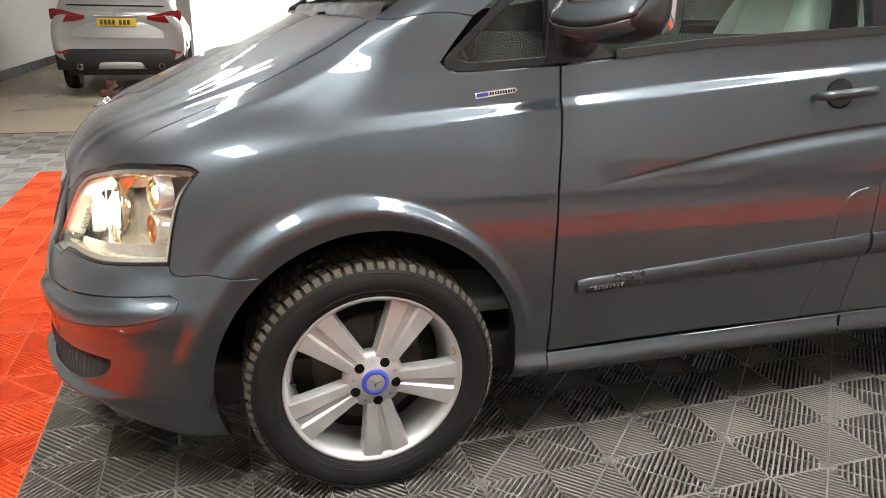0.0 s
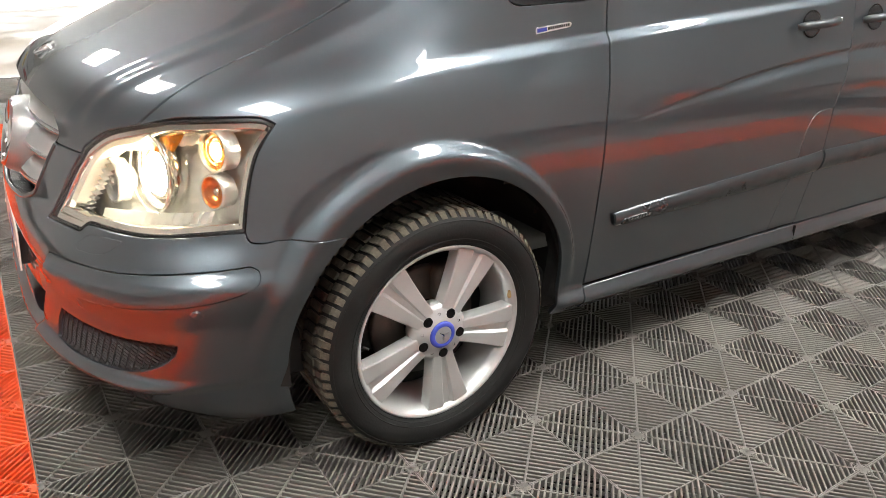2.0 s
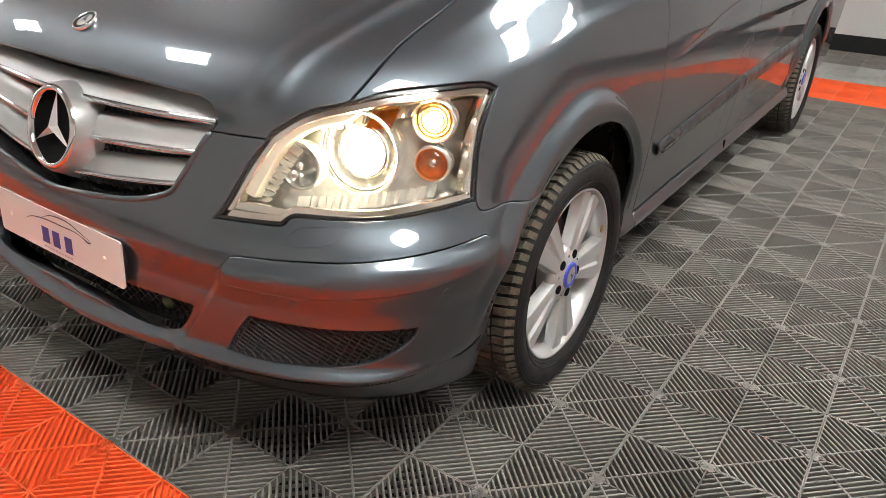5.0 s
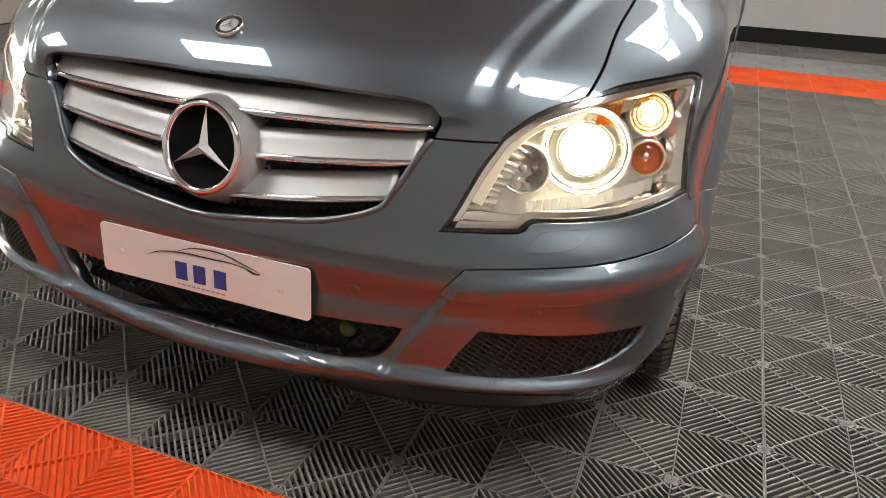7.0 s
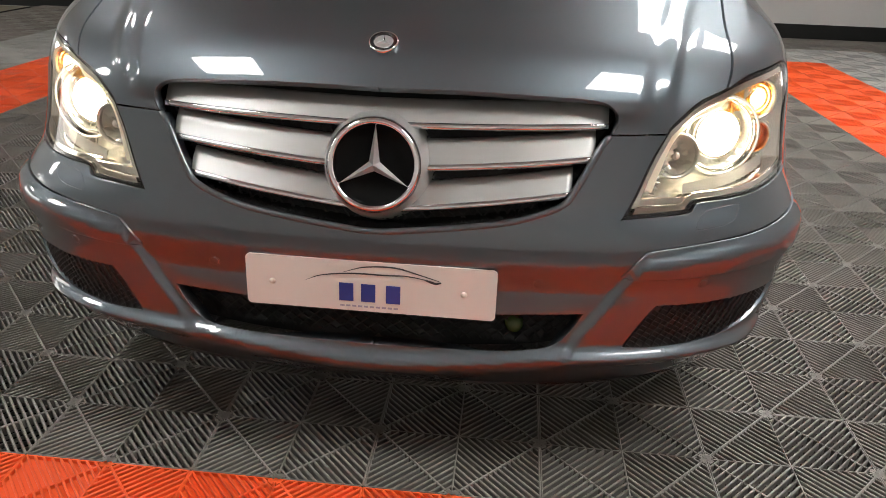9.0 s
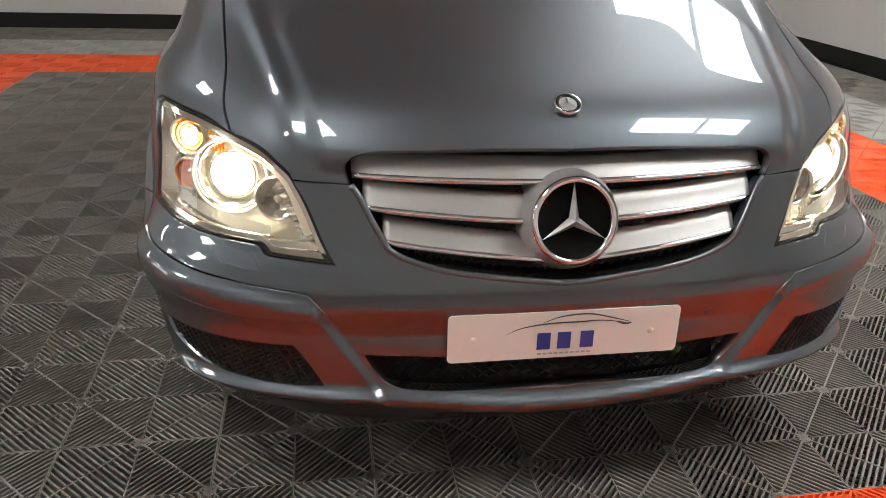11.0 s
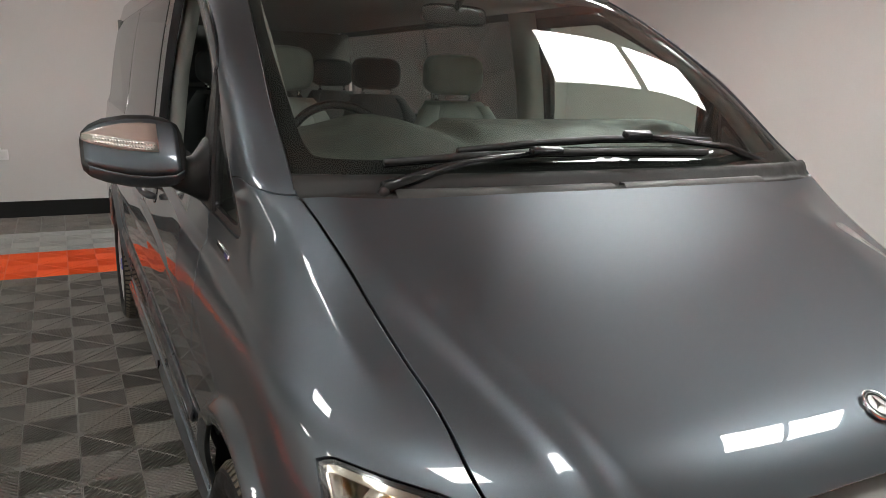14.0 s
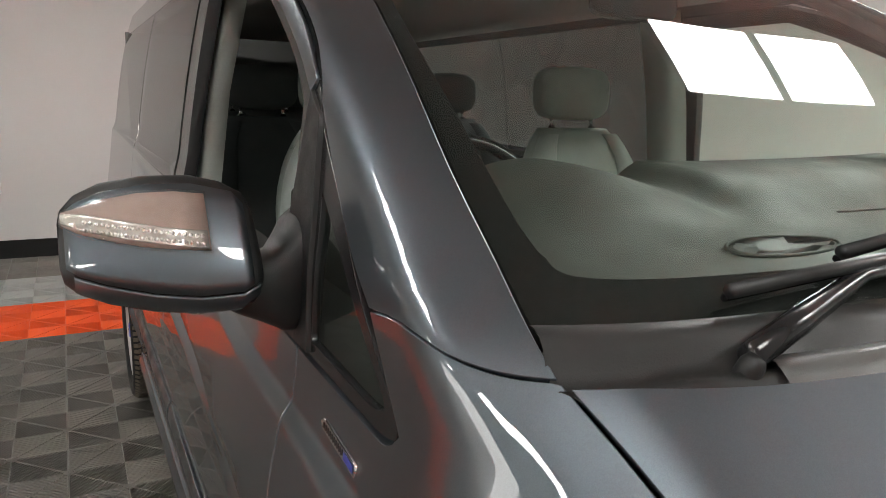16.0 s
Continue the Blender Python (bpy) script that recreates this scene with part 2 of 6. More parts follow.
def relief(p):
    """Outward swell of the skin over its plan curves: arch flares, bonnet crease, shoulder and door lines, bumper ledge."""
    x, y, z = p[..., 0], p[..., 1], p[..., 2]
    out = np.zeros_like(x)
    for hub in (0.0, 3.2):
        dy, dz = y - hub, z - .335
        r = np.hypot(dy, dz)
        back = step01((dy + .15) / .45)
        edge = .502 - .05 * back
        share = np.clip((edge - r) / (edge - .40), 0, 1.2)
        flare = .026 * step01(share / .48) - .013 * step01((share - .45) / .65)
        out += flare * step01((z - .33) / .22) * step01((x - .70) / .12)
    crease = .564 + .246 * (y + .72)
    out += .014 * step01((crease - x - .012) / (.056 + .4 * step01((y + .40) / .4))) * step01((z - .80) / .05) * step01((1.30 - z) / .08)
    out += .0085 * np.exp(-((x - crease + .012) / (.021 + .022 * step01((y + .45) / .4))) ** 2) * step01((z - .82) / .06) * step01((1.22 - z) / .20)
    ridge = .778 + .10 * (y + .40)
    out += .0075 * np.exp(-(np.sqrt((x - ridge) ** 2 + .010 ** 2) - .010) / .030) * step01((z - .93) / .06) * step01((1.235 - z) / .08) * step01((y + .50) / .2) * step01((.24 - y) / .2)
    line = .968 + .085 * (y - .05)
    out -= .013 * step01((z - line) / .036) * step01((y + .30) / .5) * step01((1.24 - z) / .17) * step01((x - .7) / .1)
    out -= .020 * step01((.95 - y) / .95) * step01((z - .90) / .14) * step01((1.56 - z) / .3) * step01((x - .72) / .12) * step01((y + .45) / .35)
    top = .797 + .215 * (y - .54) - .072 * (y - .54) ** 2
    grow = step01((y - .54) / .6) * step01((3.0 - y) / .8)
    low = top - .006 - .036 * grow
    out -= .011 * grow * step01((z - low) / np.maximum(top - low, .004)) * step01((top + .004 + .006 * grow - z) / (.005 + .005 * grow))
    out += .024 * np.exp(-np.maximum((.296 - z) / .030, (z - .296) / .026) ** 2) * step01((y - .36) / .07) * step01((2.86 - y) / .05)
    # bumper: proud side wings, ledge along the bottom
    wing = .385 + (z - .326) * .66
    out += .014 * step01((x - wing) / .022) * step01((z - .30) / .05) * step01((.566 + .036 * np.clip((x - .56) / .33, 0, 1) - z) / .032) * step01((-.36 - y) / .14)
    out += .017 * step01((.665 - z) / .10) * step01((z - .47) / .08) * step01((-.30 - y) / .2)
    lip = .297 + .038 * step01(x / .5)
    out += .028 * np.exp(-np.maximum((lip - z) / .045, (z - lip) / .013) ** 2) * step01((-.54 - y) / .16)
    return out


def skin_normal(f, a, z):
    e = 5e-4
    a = np.maximum(a, nose(z) + 2e-3)
    d = np.cross(f(a + e, z) - f(a - e, z), f(a, z + e) - f(a, z - e))
    return d / np.maximum(np.linalg.norm(d, axis=-1, keepdims=True), 1e-12)


def body(a, z, lift=0.0):
    """The finished skin, lifted along its normal."""
    p = skin(a, z)
    return p + skin_normal(skin, a, z) * (relief(p) + lift)[..., None]


def fz(x, z):
    return (x + float(front_y(x, z)), z)


def sz(y, z):
    return (float(side_x(y, z)) + y, z)


def chain(pts, gap=.012):
    """A smooth line through the points, evenly divided, without its last point."""
    p = np.array(pts, float)
    if len(p) == 2:
        q = p
    else:
        e = np.vstack([2 * p[0] - p[1], p, 2 * p[-1] - p[-2]])
        t = np.linspace(0, 1, 12, endpoint=False)[:, None]
        q = np.vstack([.5 * (2 * e[i] + (e[i + 1] - e[i - 1]) * t + (2 * e[i - 1] - 5 * e[i] + 4 * e[i + 1] - e[i + 2]) * t * t
                             + (3 * e[i] - e[i - 1] - 3 * e[i + 1] + e[i + 2]) * t ** 3) for i in range(1, len(e) - 2)] + [p[-1:]])
    s = np.concatenate([[0], np.cumsum(np.hypot(*np.diff(q, axis=0).T))])
    n = max(1, int(round(s[-1] / gap)))
    u = np.linspace(0, s[-1], n + 1)[:-1]
    return np.stack([np.interp(u, s, q[:, 0]), np.interp(u, s, q[:, 1])], -1)


def ring_of(*chains, gap=.012):
    return np.vstack([chain(c, gap) for c in chains])


def loop_of(pts, gap=.012):
    """A smooth closed line."""
    p = list(pts)
    n = len(p)
    q = chain(p[-2:] + p + p[:3], gap / 6)
    # keep the one turn from the first point round to itself
    d = np.hypot(*(q - np.array(p[0])).T)
    i = int(np.argmin(d[: len(q) // 2]))
    j = len(q) // 2 + int(np.argmin(d[len(q) // 2:]))
    return chain(q[i:j + 1][:: 3], gap)


def grown(poly, d):
    """The closed line moved outward by d (inward where negative)."""
    t = np.roll(poly, -1, 0) - np.roll(poly, 1, 0)
    t /= np.maximum(np.linalg.norm(t, axis=1, keepdims=True), 1e-9)
    area = np.sum(poly[:, 0] * np.roll(poly[:, 1], -1) - poly[:, 1] * np.roll(poly[:, 0], -1))
    nrm = np.stack([t[:, 1], -t[:, 0]], -1) * (1 if area > 0 else -1)
    return poly + nrm * d


def within(poly, q):
    x, y = q[:, 0][:, None], q[:, 1][:, None]
    x0, y0 = poly[:, 0], poly[:, 1]
    x1, y1 = np.roll(x0, -1), np.roll(y0, -1)
    cut = ((y0 > y) != (y1 > y)) & (x < (x1 - x0) * (y - y0) / np.where(y1 == y0, 1e-12, y1 - y0) + x0)
    return cut.sum(1) % 2 == 1


# ---- shapes ----
def tube(points, radius, segs=10, closed=False):
    """A round bar along the points; radius may be one number or one for each point."""
    bm = bmesh.new()
    p = [Vector(q) for q in points]
    rad = radius if isinstance(radius, (list, tuple)) else [radius] * len(p)
    rings, side = [], None
    for i, q in enumerate(p):
        a = p[(i - 1) % len(p)] if (i or closed) else q
        b = p[(i + 1) % len(p)] if (i < len(p) - 1 or closed) else q
        t = (b - a).normalized()
        side = (side - t * side.dot(t)) if side else t.orthogonal()
        side.normalize()
        up = t.cross(side)
        rings.append([bm.verts.new(q + (side * math.cos(k * math.tau / segs) + up * math.sin(k * math.tau / segs)) * rad[i]) for k in range(segs)])
    for r0, r1 in (list(zip(rings, rings[1:])) + ([(rings[-1], rings[0])] if closed else [])):
        for k in range(segs):
            bm.faces.new((r0[k], r0[(k + 1) % segs], r1[(k + 1) % segs], r1[k]))
    if not closed:
        bm.faces.new(rings[0][::-1])
        bm.faces.new(rings[-1])
    return bm


def lathe(profile, segs=48, m=None, caps=True):
    """A turned body: profile of (radius, height) about local z, placed by the matrix m."""
    bm = bmesh.new()
    rings = []
    for r, h in profile:
        rings.append([bm.verts.new((r * math.cos(k * math.tau / segs), r * math.sin(k * math.tau / segs), h)) for k in range(segs)] if r > 1e-6 else [bm.verts.new((0, 0, h))])
    for r0, r1 in zip(rings, rings[1:]):
        for k in range(segs):
            j = (k + 1) % segs
            f = [r0[k % len(r0)], r0[j % len(r0)], r1[j % len(r1)], r1[k % len(r1)]]
            f = list(dict.fromkeys(f))
            if len(f) > 2:
                bm.faces.new(f)
    if m is not None:
        bm.transform(m)
    return bm


def loft(sections, close_ends=True, ring=True):
    """A skin through sections of equal point count."""
    bm = bmesh.new()
    rows = [[bm.verts.new(p) for p in s] for s in sections]
    n = len(rows[0])
    for r0, r1 in zip(rows, rows[1:]):
        for k in range(n if ring else n - 1):
            bm.faces.new((r0[k], r0[(k + 1) % n], r1[(k + 1) % n], r1[k]))
    if close_ends and ring:
        bm.faces.new(rows[0][::-1])
        bm.faces.new(rows[-1])
    bmesh.ops.recalc_face_normals(bm, faces=list(bm.faces))
    return bm


def pillow(cx, cy, cz, sx, sy, sz_, power=3.0, n=20, m=4):
    """A rounded cushion block."""
    bm = bmesh.new()
    bmesh.ops.create_uvsphere(bm, u_segments=n * 2, v_segments=n, radius=1)
    for v in bm.verts:
        k = (abs(v.co.x) ** power + abs(v.co.y) ** power + abs(v.co.z) ** power) ** (-1 / power)
        v.co = Vector((cx + v.co.x * k * sx, cy + v.co.y * k * sy, cz + v.co.z * k * sz_))
    return bm


def slab(poly, thick, m):
    """A flat plate from a 2D outline with bevelled rim, placed by m (outline in local xy, front at z = 0)."""
    bm = bmesh.new()
    f = bm.faces.new([bm.verts.new((x, y, 0)) for x, y in poly])
    g = bmesh.ops.extrude_face_region(bm, geom=[f])
    for v in g["geom"]:
        if isinstance(v, bmesh.types.BMVert):
            v.co.z -= thick
    bmesh.ops.recalc_face_normals(bm, faces=list(bm.faces))
    bm.transform(m)
    return bm


def round_rect(w, h, r, n=5):
    out = []
    for cx, cy, a in ((w / 2 - r, h / 2 - r, 0), (-w / 2 + r, h / 2 - r, 90), (-w / 2 + r, -h / 2 + r, 180), (w / 2 - r, -h / 2 + r, 270)):
        out += [(cx + r * math.cos(radians(a + 90 * k / n)), cy + r * math.sin(radians(a + 90 * k / n))) for k in range(n + 1)]
    return out


def joined(*bms):
    """Several pieces as one mesh."""
    out = bmesh.new()
    for b in bms:
        me = bpy.data.meshes.new("piece")
        b.to_mesh(me)
        b.free()
        out.from_mesh(me)
        bpy.data.meshes.remove(me)
    return out


def flipped(bm):
    """The same mesh mirrored across the van's middle."""
    out = bm.copy()
    for v in out.verts:
        v.co.x = -v.co.x
    bmesh.ops.reverse_faces(out, faces=list(out.faces))
    return out


def pair(name, bm, mat, parent, label="", smooth=True):
    """The part on the van's left and its mirror image on the right."""
    other = flipped(bm)
    pa, pb = parent if isinstance(parent, (list, tuple)) else (parent, parent)
    return [part(name, bm, mat, pa, label, smooth), part(name, other, mat, pb, label, smooth)]


def lattice(line, pitch, width, depth, lift, slopes=(1.0, -1.0), sides=(1, -1)):
    """Crossing bars that fill a closed line of the skin."""
    bm = bmesh.new()
    lo, hi = line.min(0), line.max(0)
    for slope in slopes:
        for c in np.arange(-3, 3, pitch):
            z = np.linspace(lo[1], hi[1], 40)
            a = c + (z - lo[1]) * slope
            ok = within(line, np.stack([a, z], -1))
            p0, p1 = body(a - width / 2, z, lift), body(a + width / 2, z, lift)
            q0, q1 = body(a - width / 2, z, lift - depth), body(a + width / 2, z, lift - depth)
            for s in sides:
                k = np.array([s, 1, 1])
                for i in range(39):
                    if ok[i] and ok[i + 1]:
                        v = [bm.verts.new(p) for p in ((p0 * k)[i], (p1 * k)[i], (p1 * k)[i + 1], (p0 * k)[i + 1], (q0 * k)[i], (q1 * k)[i], (q1 * k)[i + 1], (q0 * k)[i + 1])]
                        for f in ((0, 1, 2, 3), (0, 3, 7, 4), (1, 5, 6, 2)):
                            bm.faces.new([v[j] for j in f])
    bmesh.ops.recalc_face_normals(bm, faces=list(bm.faces))
    return bm

# ---- sheet panels cut from the skin ----
def far_from(lines, q, d):
    keep = np.ones(len(q), bool)
    for poly in lines:
        for k in range(0, len(q), 4000):
            s = q[k:k + 4000]
            m = np.min((s[:, None, 0] - poly[None, :, 0]) ** 2 + (s[:, None, 1] - poly[None, :, 1]) ** 2, 1)
            keep[k:k + 4000] &= m > d * d
    return keep


def sheet(outline, holes=(), da=.02, dz=.02, surface=None, lip=.014, lift=0.0, sides=(1, -1), lip_holes=True):
    """Vertices, faces and normals of a panel with folded edges, from lines in the (x + y, z) plane."""
    surface = surface or body
    lines = [np.asarray(outline)] + [np.asarray(h) for h in holes]
    lo, hi = lines[0].min(0), lines[0].max(0)
    ga, gz = np.meshgrid(np.arange(lo[0] + da / 2, hi[0], da), np.arange(lo[1] + dz / 2, hi[1], dz))
    ga = ga + (np.arange(ga.shape[0]) % 2)[:, None] * da / 2
    q = np.stack([ga.ravel(), gz.ravel()], -1)
    q = q[within(lines[0], q)]
    for h in lines[1:]:
        q = q[~within(h, q)]
    q = q[far_from(lines, q, min(da, dz) * .55)]
    pts, edges, loops = [], [], []
    for poly in lines:
        k = len(pts)
        pts += [Vector(p) for p in poly.tolist()]
        n = len(poly)
        edges += [(k + i, k + (i + 1) % n) for i in range(n)]
        loops.append(n)
    pts += [Vector(p) for p in q.tolist()]
    v2, _, tris, _, _, _ = delaunay_2d_cdt(pts, edges, [], 0, 1e-7)
    v2 = np.array([tuple(v) for v in v2])
    tris = np.array(tris)
    mid = v2[tris].mean(1)
    ok = within(lines[0], mid)
    for h in lines[1:]:
        ok &= ~within(h, mid)
    tris = tris[ok]
    f = lambda a, z: surface(a, z, lift)
    co, no = f(v2[:, 0], v2[:, 1]), skin_normal(f, v2[:, 0], v2[:, 1])
    mid_line = co[:, 0] < .004
    no[mid_line, 0] = 0
    co[co[:, 0] < .002, 0] = 0
    flip = np.cross(co[tris[:, 1]] - co[tris[:, 0]], co[tris[:, 2]] - co[tris[:, 0]])
    bad = (flip * no[tris[:, 0]]).sum(1) < 0
    tris[bad] = tris[bad][:, ::-1]
    verts, faces, norms = [co], [tris.tolist()], [no]
    count = len(co)
    if lip:
        for poly, turn in [(lines[0], 1)] + ([(h, -1) for h in lines[1:]] if lip_holes else []):
            p, nn = f(poly[:, 0], poly[:, 1]), skin_normal(f, poly[:, 0], poly[:, 1])
            t = np.roll(p, -1, 0) - np.roll(p, 1, 0)
            area = np.sum(poly[:, 0] * np.roll(poly[:, 1], -1) - poly[:, 1] * np.roll(poly[:, 0], -1))
            o = np.cross(t, nn) * (turn if area > 0 else -turn)
            o /= np.maximum(np.linalg.norm(o, axis=1, keepdims=True), 1e-9)
            n = len(p)
            rows = [p, p + o * .0012 - nn * .0012, p + o * .0014 - nn * lip]
            tops = [nn * .8 + o * .5, nn * .4 + o * .9, o]
            verts += rows
            norms += tops
            quads = []
            for r in range(2):
                for i in range(n):
                    j = (i + 1) % n
                    if p[i, 0] < .004 and p[j, 0] < .004:
                        continue
                    c = (count + r * n + i, count + r * n + j, count + (r + 1) * n + j, count + (r + 1) * n + i)
                    quads.append(c[::-1] if (area > 0) == (turn > 0) else c)
            faces.append(quads)
            count += 3 * n
    co, no, fa = np.vstack(verts), np.vstack(norms), sum(faces, [])
    out = []
    for s in sides:
        k = np.array([s, 1, 1])
        out.append((co * k, [g if s > 0 else g[::-1] for g in fa], no * k))
    return out


def sheet_part(name, sheets, mat, parent, label=""):
    """One mesh object from the sheets of one or both sides."""
    co, fa, no, k = [], [], [], 0
    for c, f, n in sheets:
        co.append(c)
        no.append(n)
        fa += [[i + k for i in g] for g in f]
        k += len(c)
    co, no = np.vstack(co), np.vstack(no)
    me = bpy.data.meshes.new(name)
    me.from_pydata(co.tolist(), [], fa)
    me.materials.append(mat)
    me.shade_smooth()
    no = no / np.maximum(np.linalg.norm(no, axis=1, keepdims=True), 1e-9)
    me.normals_split_custom_set_from_vertices(no.tolist())
    me.update()
    ob = new(name, me)
    ob.parent = parent
    if label:
        ob["label"] = label
    return ob


def both(name, outline, mat, parent, label="", **kw):
    """A panel on each side of the van, as two parts."""
    return [sheet_part(name, [s], mat, parent, label) for s in sheet(outline, **kw)]


def whole(name, outline, mat, parent, label="", **kw):
    """A panel whose halves meet in the van's middle, as one part."""
    return sheet_part(name, sheet(outline, **kw), mat, parent, label)


def centre_line(z0, z1, gap):
    n = max(2, int(abs(z1 - z0) / gap))
    return [(float(nose(z)), z) for z in np.linspace(z0, z1, n)]

# ---- the room ----
T0X, T0Y, CELL = .187, .276, .2


def grid_x(i):
    return T0X + CELL * i


def grid_y(j):
    return T0Y + CELL * j


concrete = worn("tan workshop concrete", (.20, .160, .110), (.40, .34, .255), .42, scale=1.3, grain=24, bump=.25)
# near-black sheet over the concrete: shade inside the tile slots, put in as colour
under = material("slot shade under the tiles", (.010, .010, .010), .95, spec=.1)
structure("ground", box_bm(-22, 5.3, -4.3, 7.2, -.30, -.029), concrete, "bare tan concrete workshop floor")
structure("floor_bed", box_bm(grid_x(-30), 4.95, -3.9, 6.71, -.0285, -.024), under, "near-black sheet standing for the shade in the tile slots")
north, east, south, west = 6.71, 4.95, -3.9, -19.0
structure("wall_north", box_bm(-19.2, east + .2, north, north + .2, -.3, 3.05), wall_paint, "plain off-white painted wall")
structure("wall_east", box_bm(east, east + .2, south, north, -.3, 3.05), wall_paint, "plain off-white painted wall")
structure("wall_south", box_bm(-19.2, east + .2, south - .2, south, -.3, 3.05), wall_paint, "plain off-white painted wall")
structure("ceiling", box_bm(-19.2, east + .2, south - .2, north + .2, 3.05, 3.2), worn("pale ceiling paint", (.60, .595, .585), (.66, .655, .645), .8, scale=1.5), "plain pale ceiling")
structure("skirting_north", box_bm(-19, east - .014, north - .014, north - .0005, -.02, .155, .003), skirting_black, "black skirting board")
structure("skirting_east", box_bm(east - .014, east - .0005, south + .015, north - .015, -.02, .155, .003), skirting_black, "black skirting board")
structure("skirting_south", box_bm(-19, east - .014, south + .0005, south + .014, -.02, .155, .003), skirting_black, "black skirting board")
# far end of the workshop with its open, daylit gateway
structure("wall_west", joined(box_bm(west - .2, west, south, -.9, -.3, 3.05), box_bm(west - .2, west, 5.2, north, -.3, 3.05), box_bm(west - .2, west, -.9, 5.2, 2.9, 3.05)), wall_paint, "far workshop wall round an open gateway")
structure("backdrop", box_bm(west - 1.2, west - 1.1, -2.5, 6.6, -.3, 4.5), glow("daylight outside", (1.0, .97, .93), 4.6), "bright daylight outside the gateway")

# ceiling light panels in pairs
panel_frame = material("white panel frame", (.8, .8, .8), .4)
def light_panel(x, y):
    p = tagged(new("ceiling_light", mesh_of("ceiling_light", joined(*[box_bm(a, b, c, d, 0, .04) for a, b, c, d in ((-.36, .36, -.31, -.295), (-.36, .36, .295, .31), (-.36, -.345, -.295, .295), (.345, .36, -.295, .295))]), panel_frame, False)),
               "white framed ceiling light panel, switched on", "ceiling light", "ceiling light panels")
    part("diffuser", box_bm(-.345, .345, -.295, .295, .006, .030), lamp_glow, p, "glowing diffuser", False)
    p.matrix_basis = Matrix.Translation((x, y, 3.008))
    return p


lamp_one = light_panel(-1.66, -1.47)
# the last five are unseen, added to light the workshop and north wall
for cx, cy in ((1.60, -1.40), (2.36, -1.40), (1.60, 1.20), (2.36, 1.20), (1.77, 3.1), (2.53, 3.1), (-5.78, -1.2), (-5.02, -1.2),
               (-9.58, 1.05), (-8.82, 1.05), (-9.58, 3.6), (-8.82, 3.6), (-1.62, 4.3)):
    copy_thing(lamp_one, Matrix.Translation((cx, cy, 3.008)))
copy_thing(lamp_one, Matrix.Translation((-2.62, .93, 3.008)) @ Matrix.Diagonal((.60, .95, 1, 1)))

# cable trunking and socket on the north wall
tagged(new("cable_trunking", mesh_of("cable_trunking", box_bm(-1.735, -1.705, north - .018, north - .0006, .66, 3.05, .002), panel_frame, False)), "white plastic cable trunking running down the wall", "trunking")
sock = tagged(new("wall_socket", mesh_of("wall_socket", box_bm(-1.795, -1.645, north - .045, north - .0006, .565, .66, .006), panel_frame)), "white double wall socket box", "socket")
for x in (-1.755, -1.685):
    part("socket_plate", box_bm(x - .03, x + .03, north - .049, north - .0455, .58, .645, .002), material("socket plate", (.75, .75, .74), .3), sock)

# ---- the van ----
van = tagged(new("van"), "dark grey metallic van with lit headlights on plastic floor tiles", "van")


def arc(hub, r, a0, a1, n=24):
    return [sz(hub + r * math.cos(a), .335 + r * math.sin(a)) for a in np.linspace(a0, a1, n)]


light_top = [fz(.574, .790), fz(.585, .804), fz(.634, .842), fz(.698, .866), fz(.753, .881), fz(.814, .889), fz(.864, .892), sz(-.390, .880)]
light_out = [sz(-.390, .880), sz(-.434, .821), sz(-.457, .747), sz(-.473, .675)]
light_low = [sz(-.473, .675), fz(.857, .668), fz(.795, .659), fz(.731, .657), fz(.662, .657), fz(.645, .653), fz(.631, .639)]
light_in = [fz(.495, .633), fz(.517, .670), fz(.547, .741), fz(.574, .790)]
light_line = ring_of(light_top, light_out, light_low, [light_low[-1], fz(.564, .636), light_in[0]], light_in, gap=.010)
grille_half = [fz(.458, .787), fz(.442, .766), fz(.401, .691), fz(.374, .657), fz(.289, .627), fz(.182, .610), fz(0, .590)]

# bumper with its openings
strip_line = ring_of([fz(.504, .514), fz(.540, .557), fz(.563, .569), fz(.681, .578), fz(.765, .583), fz(.844, .592), sz(-.515, .603), sz(-.473, .606)],
                     [sz(-.473, .606), sz(-.460, .599), sz(-.459, .587), sz(-.477, .570), sz(-.549, .550), fz(.852, .535), fz(.775, .523), fz(.680, .514), fz(.580, .512), fz(.504, .514)], gap=.010)
fog_line = ring_of([fz(.522, .354), fz(.553, .408), fz(.583, .450)], [fz(.583, .450), fz(.640, .448), fz(.735, .447), fz(.821, .448), fz(.866, .447)],
                   [fz(.866, .447), fz(.859, .420), fz(.836, .391), fz(.796, .366), fz(.752, .357), fz(.690, .353), fz(.600, .351), fz(.522, .354)], gap=.010)
washer_line = loop_of([fz(.648, .607), fz(.662, .631), fz(.684, .639), fz(.744, .641), fz(.747, .635), fz(.734, .616), fz(.711, .608), fz(.676, .605)], gap=.006)
a0, a1 = math.atan2(.303, -.261), 2 * math.pi + math.atan2(-.15, -.371)
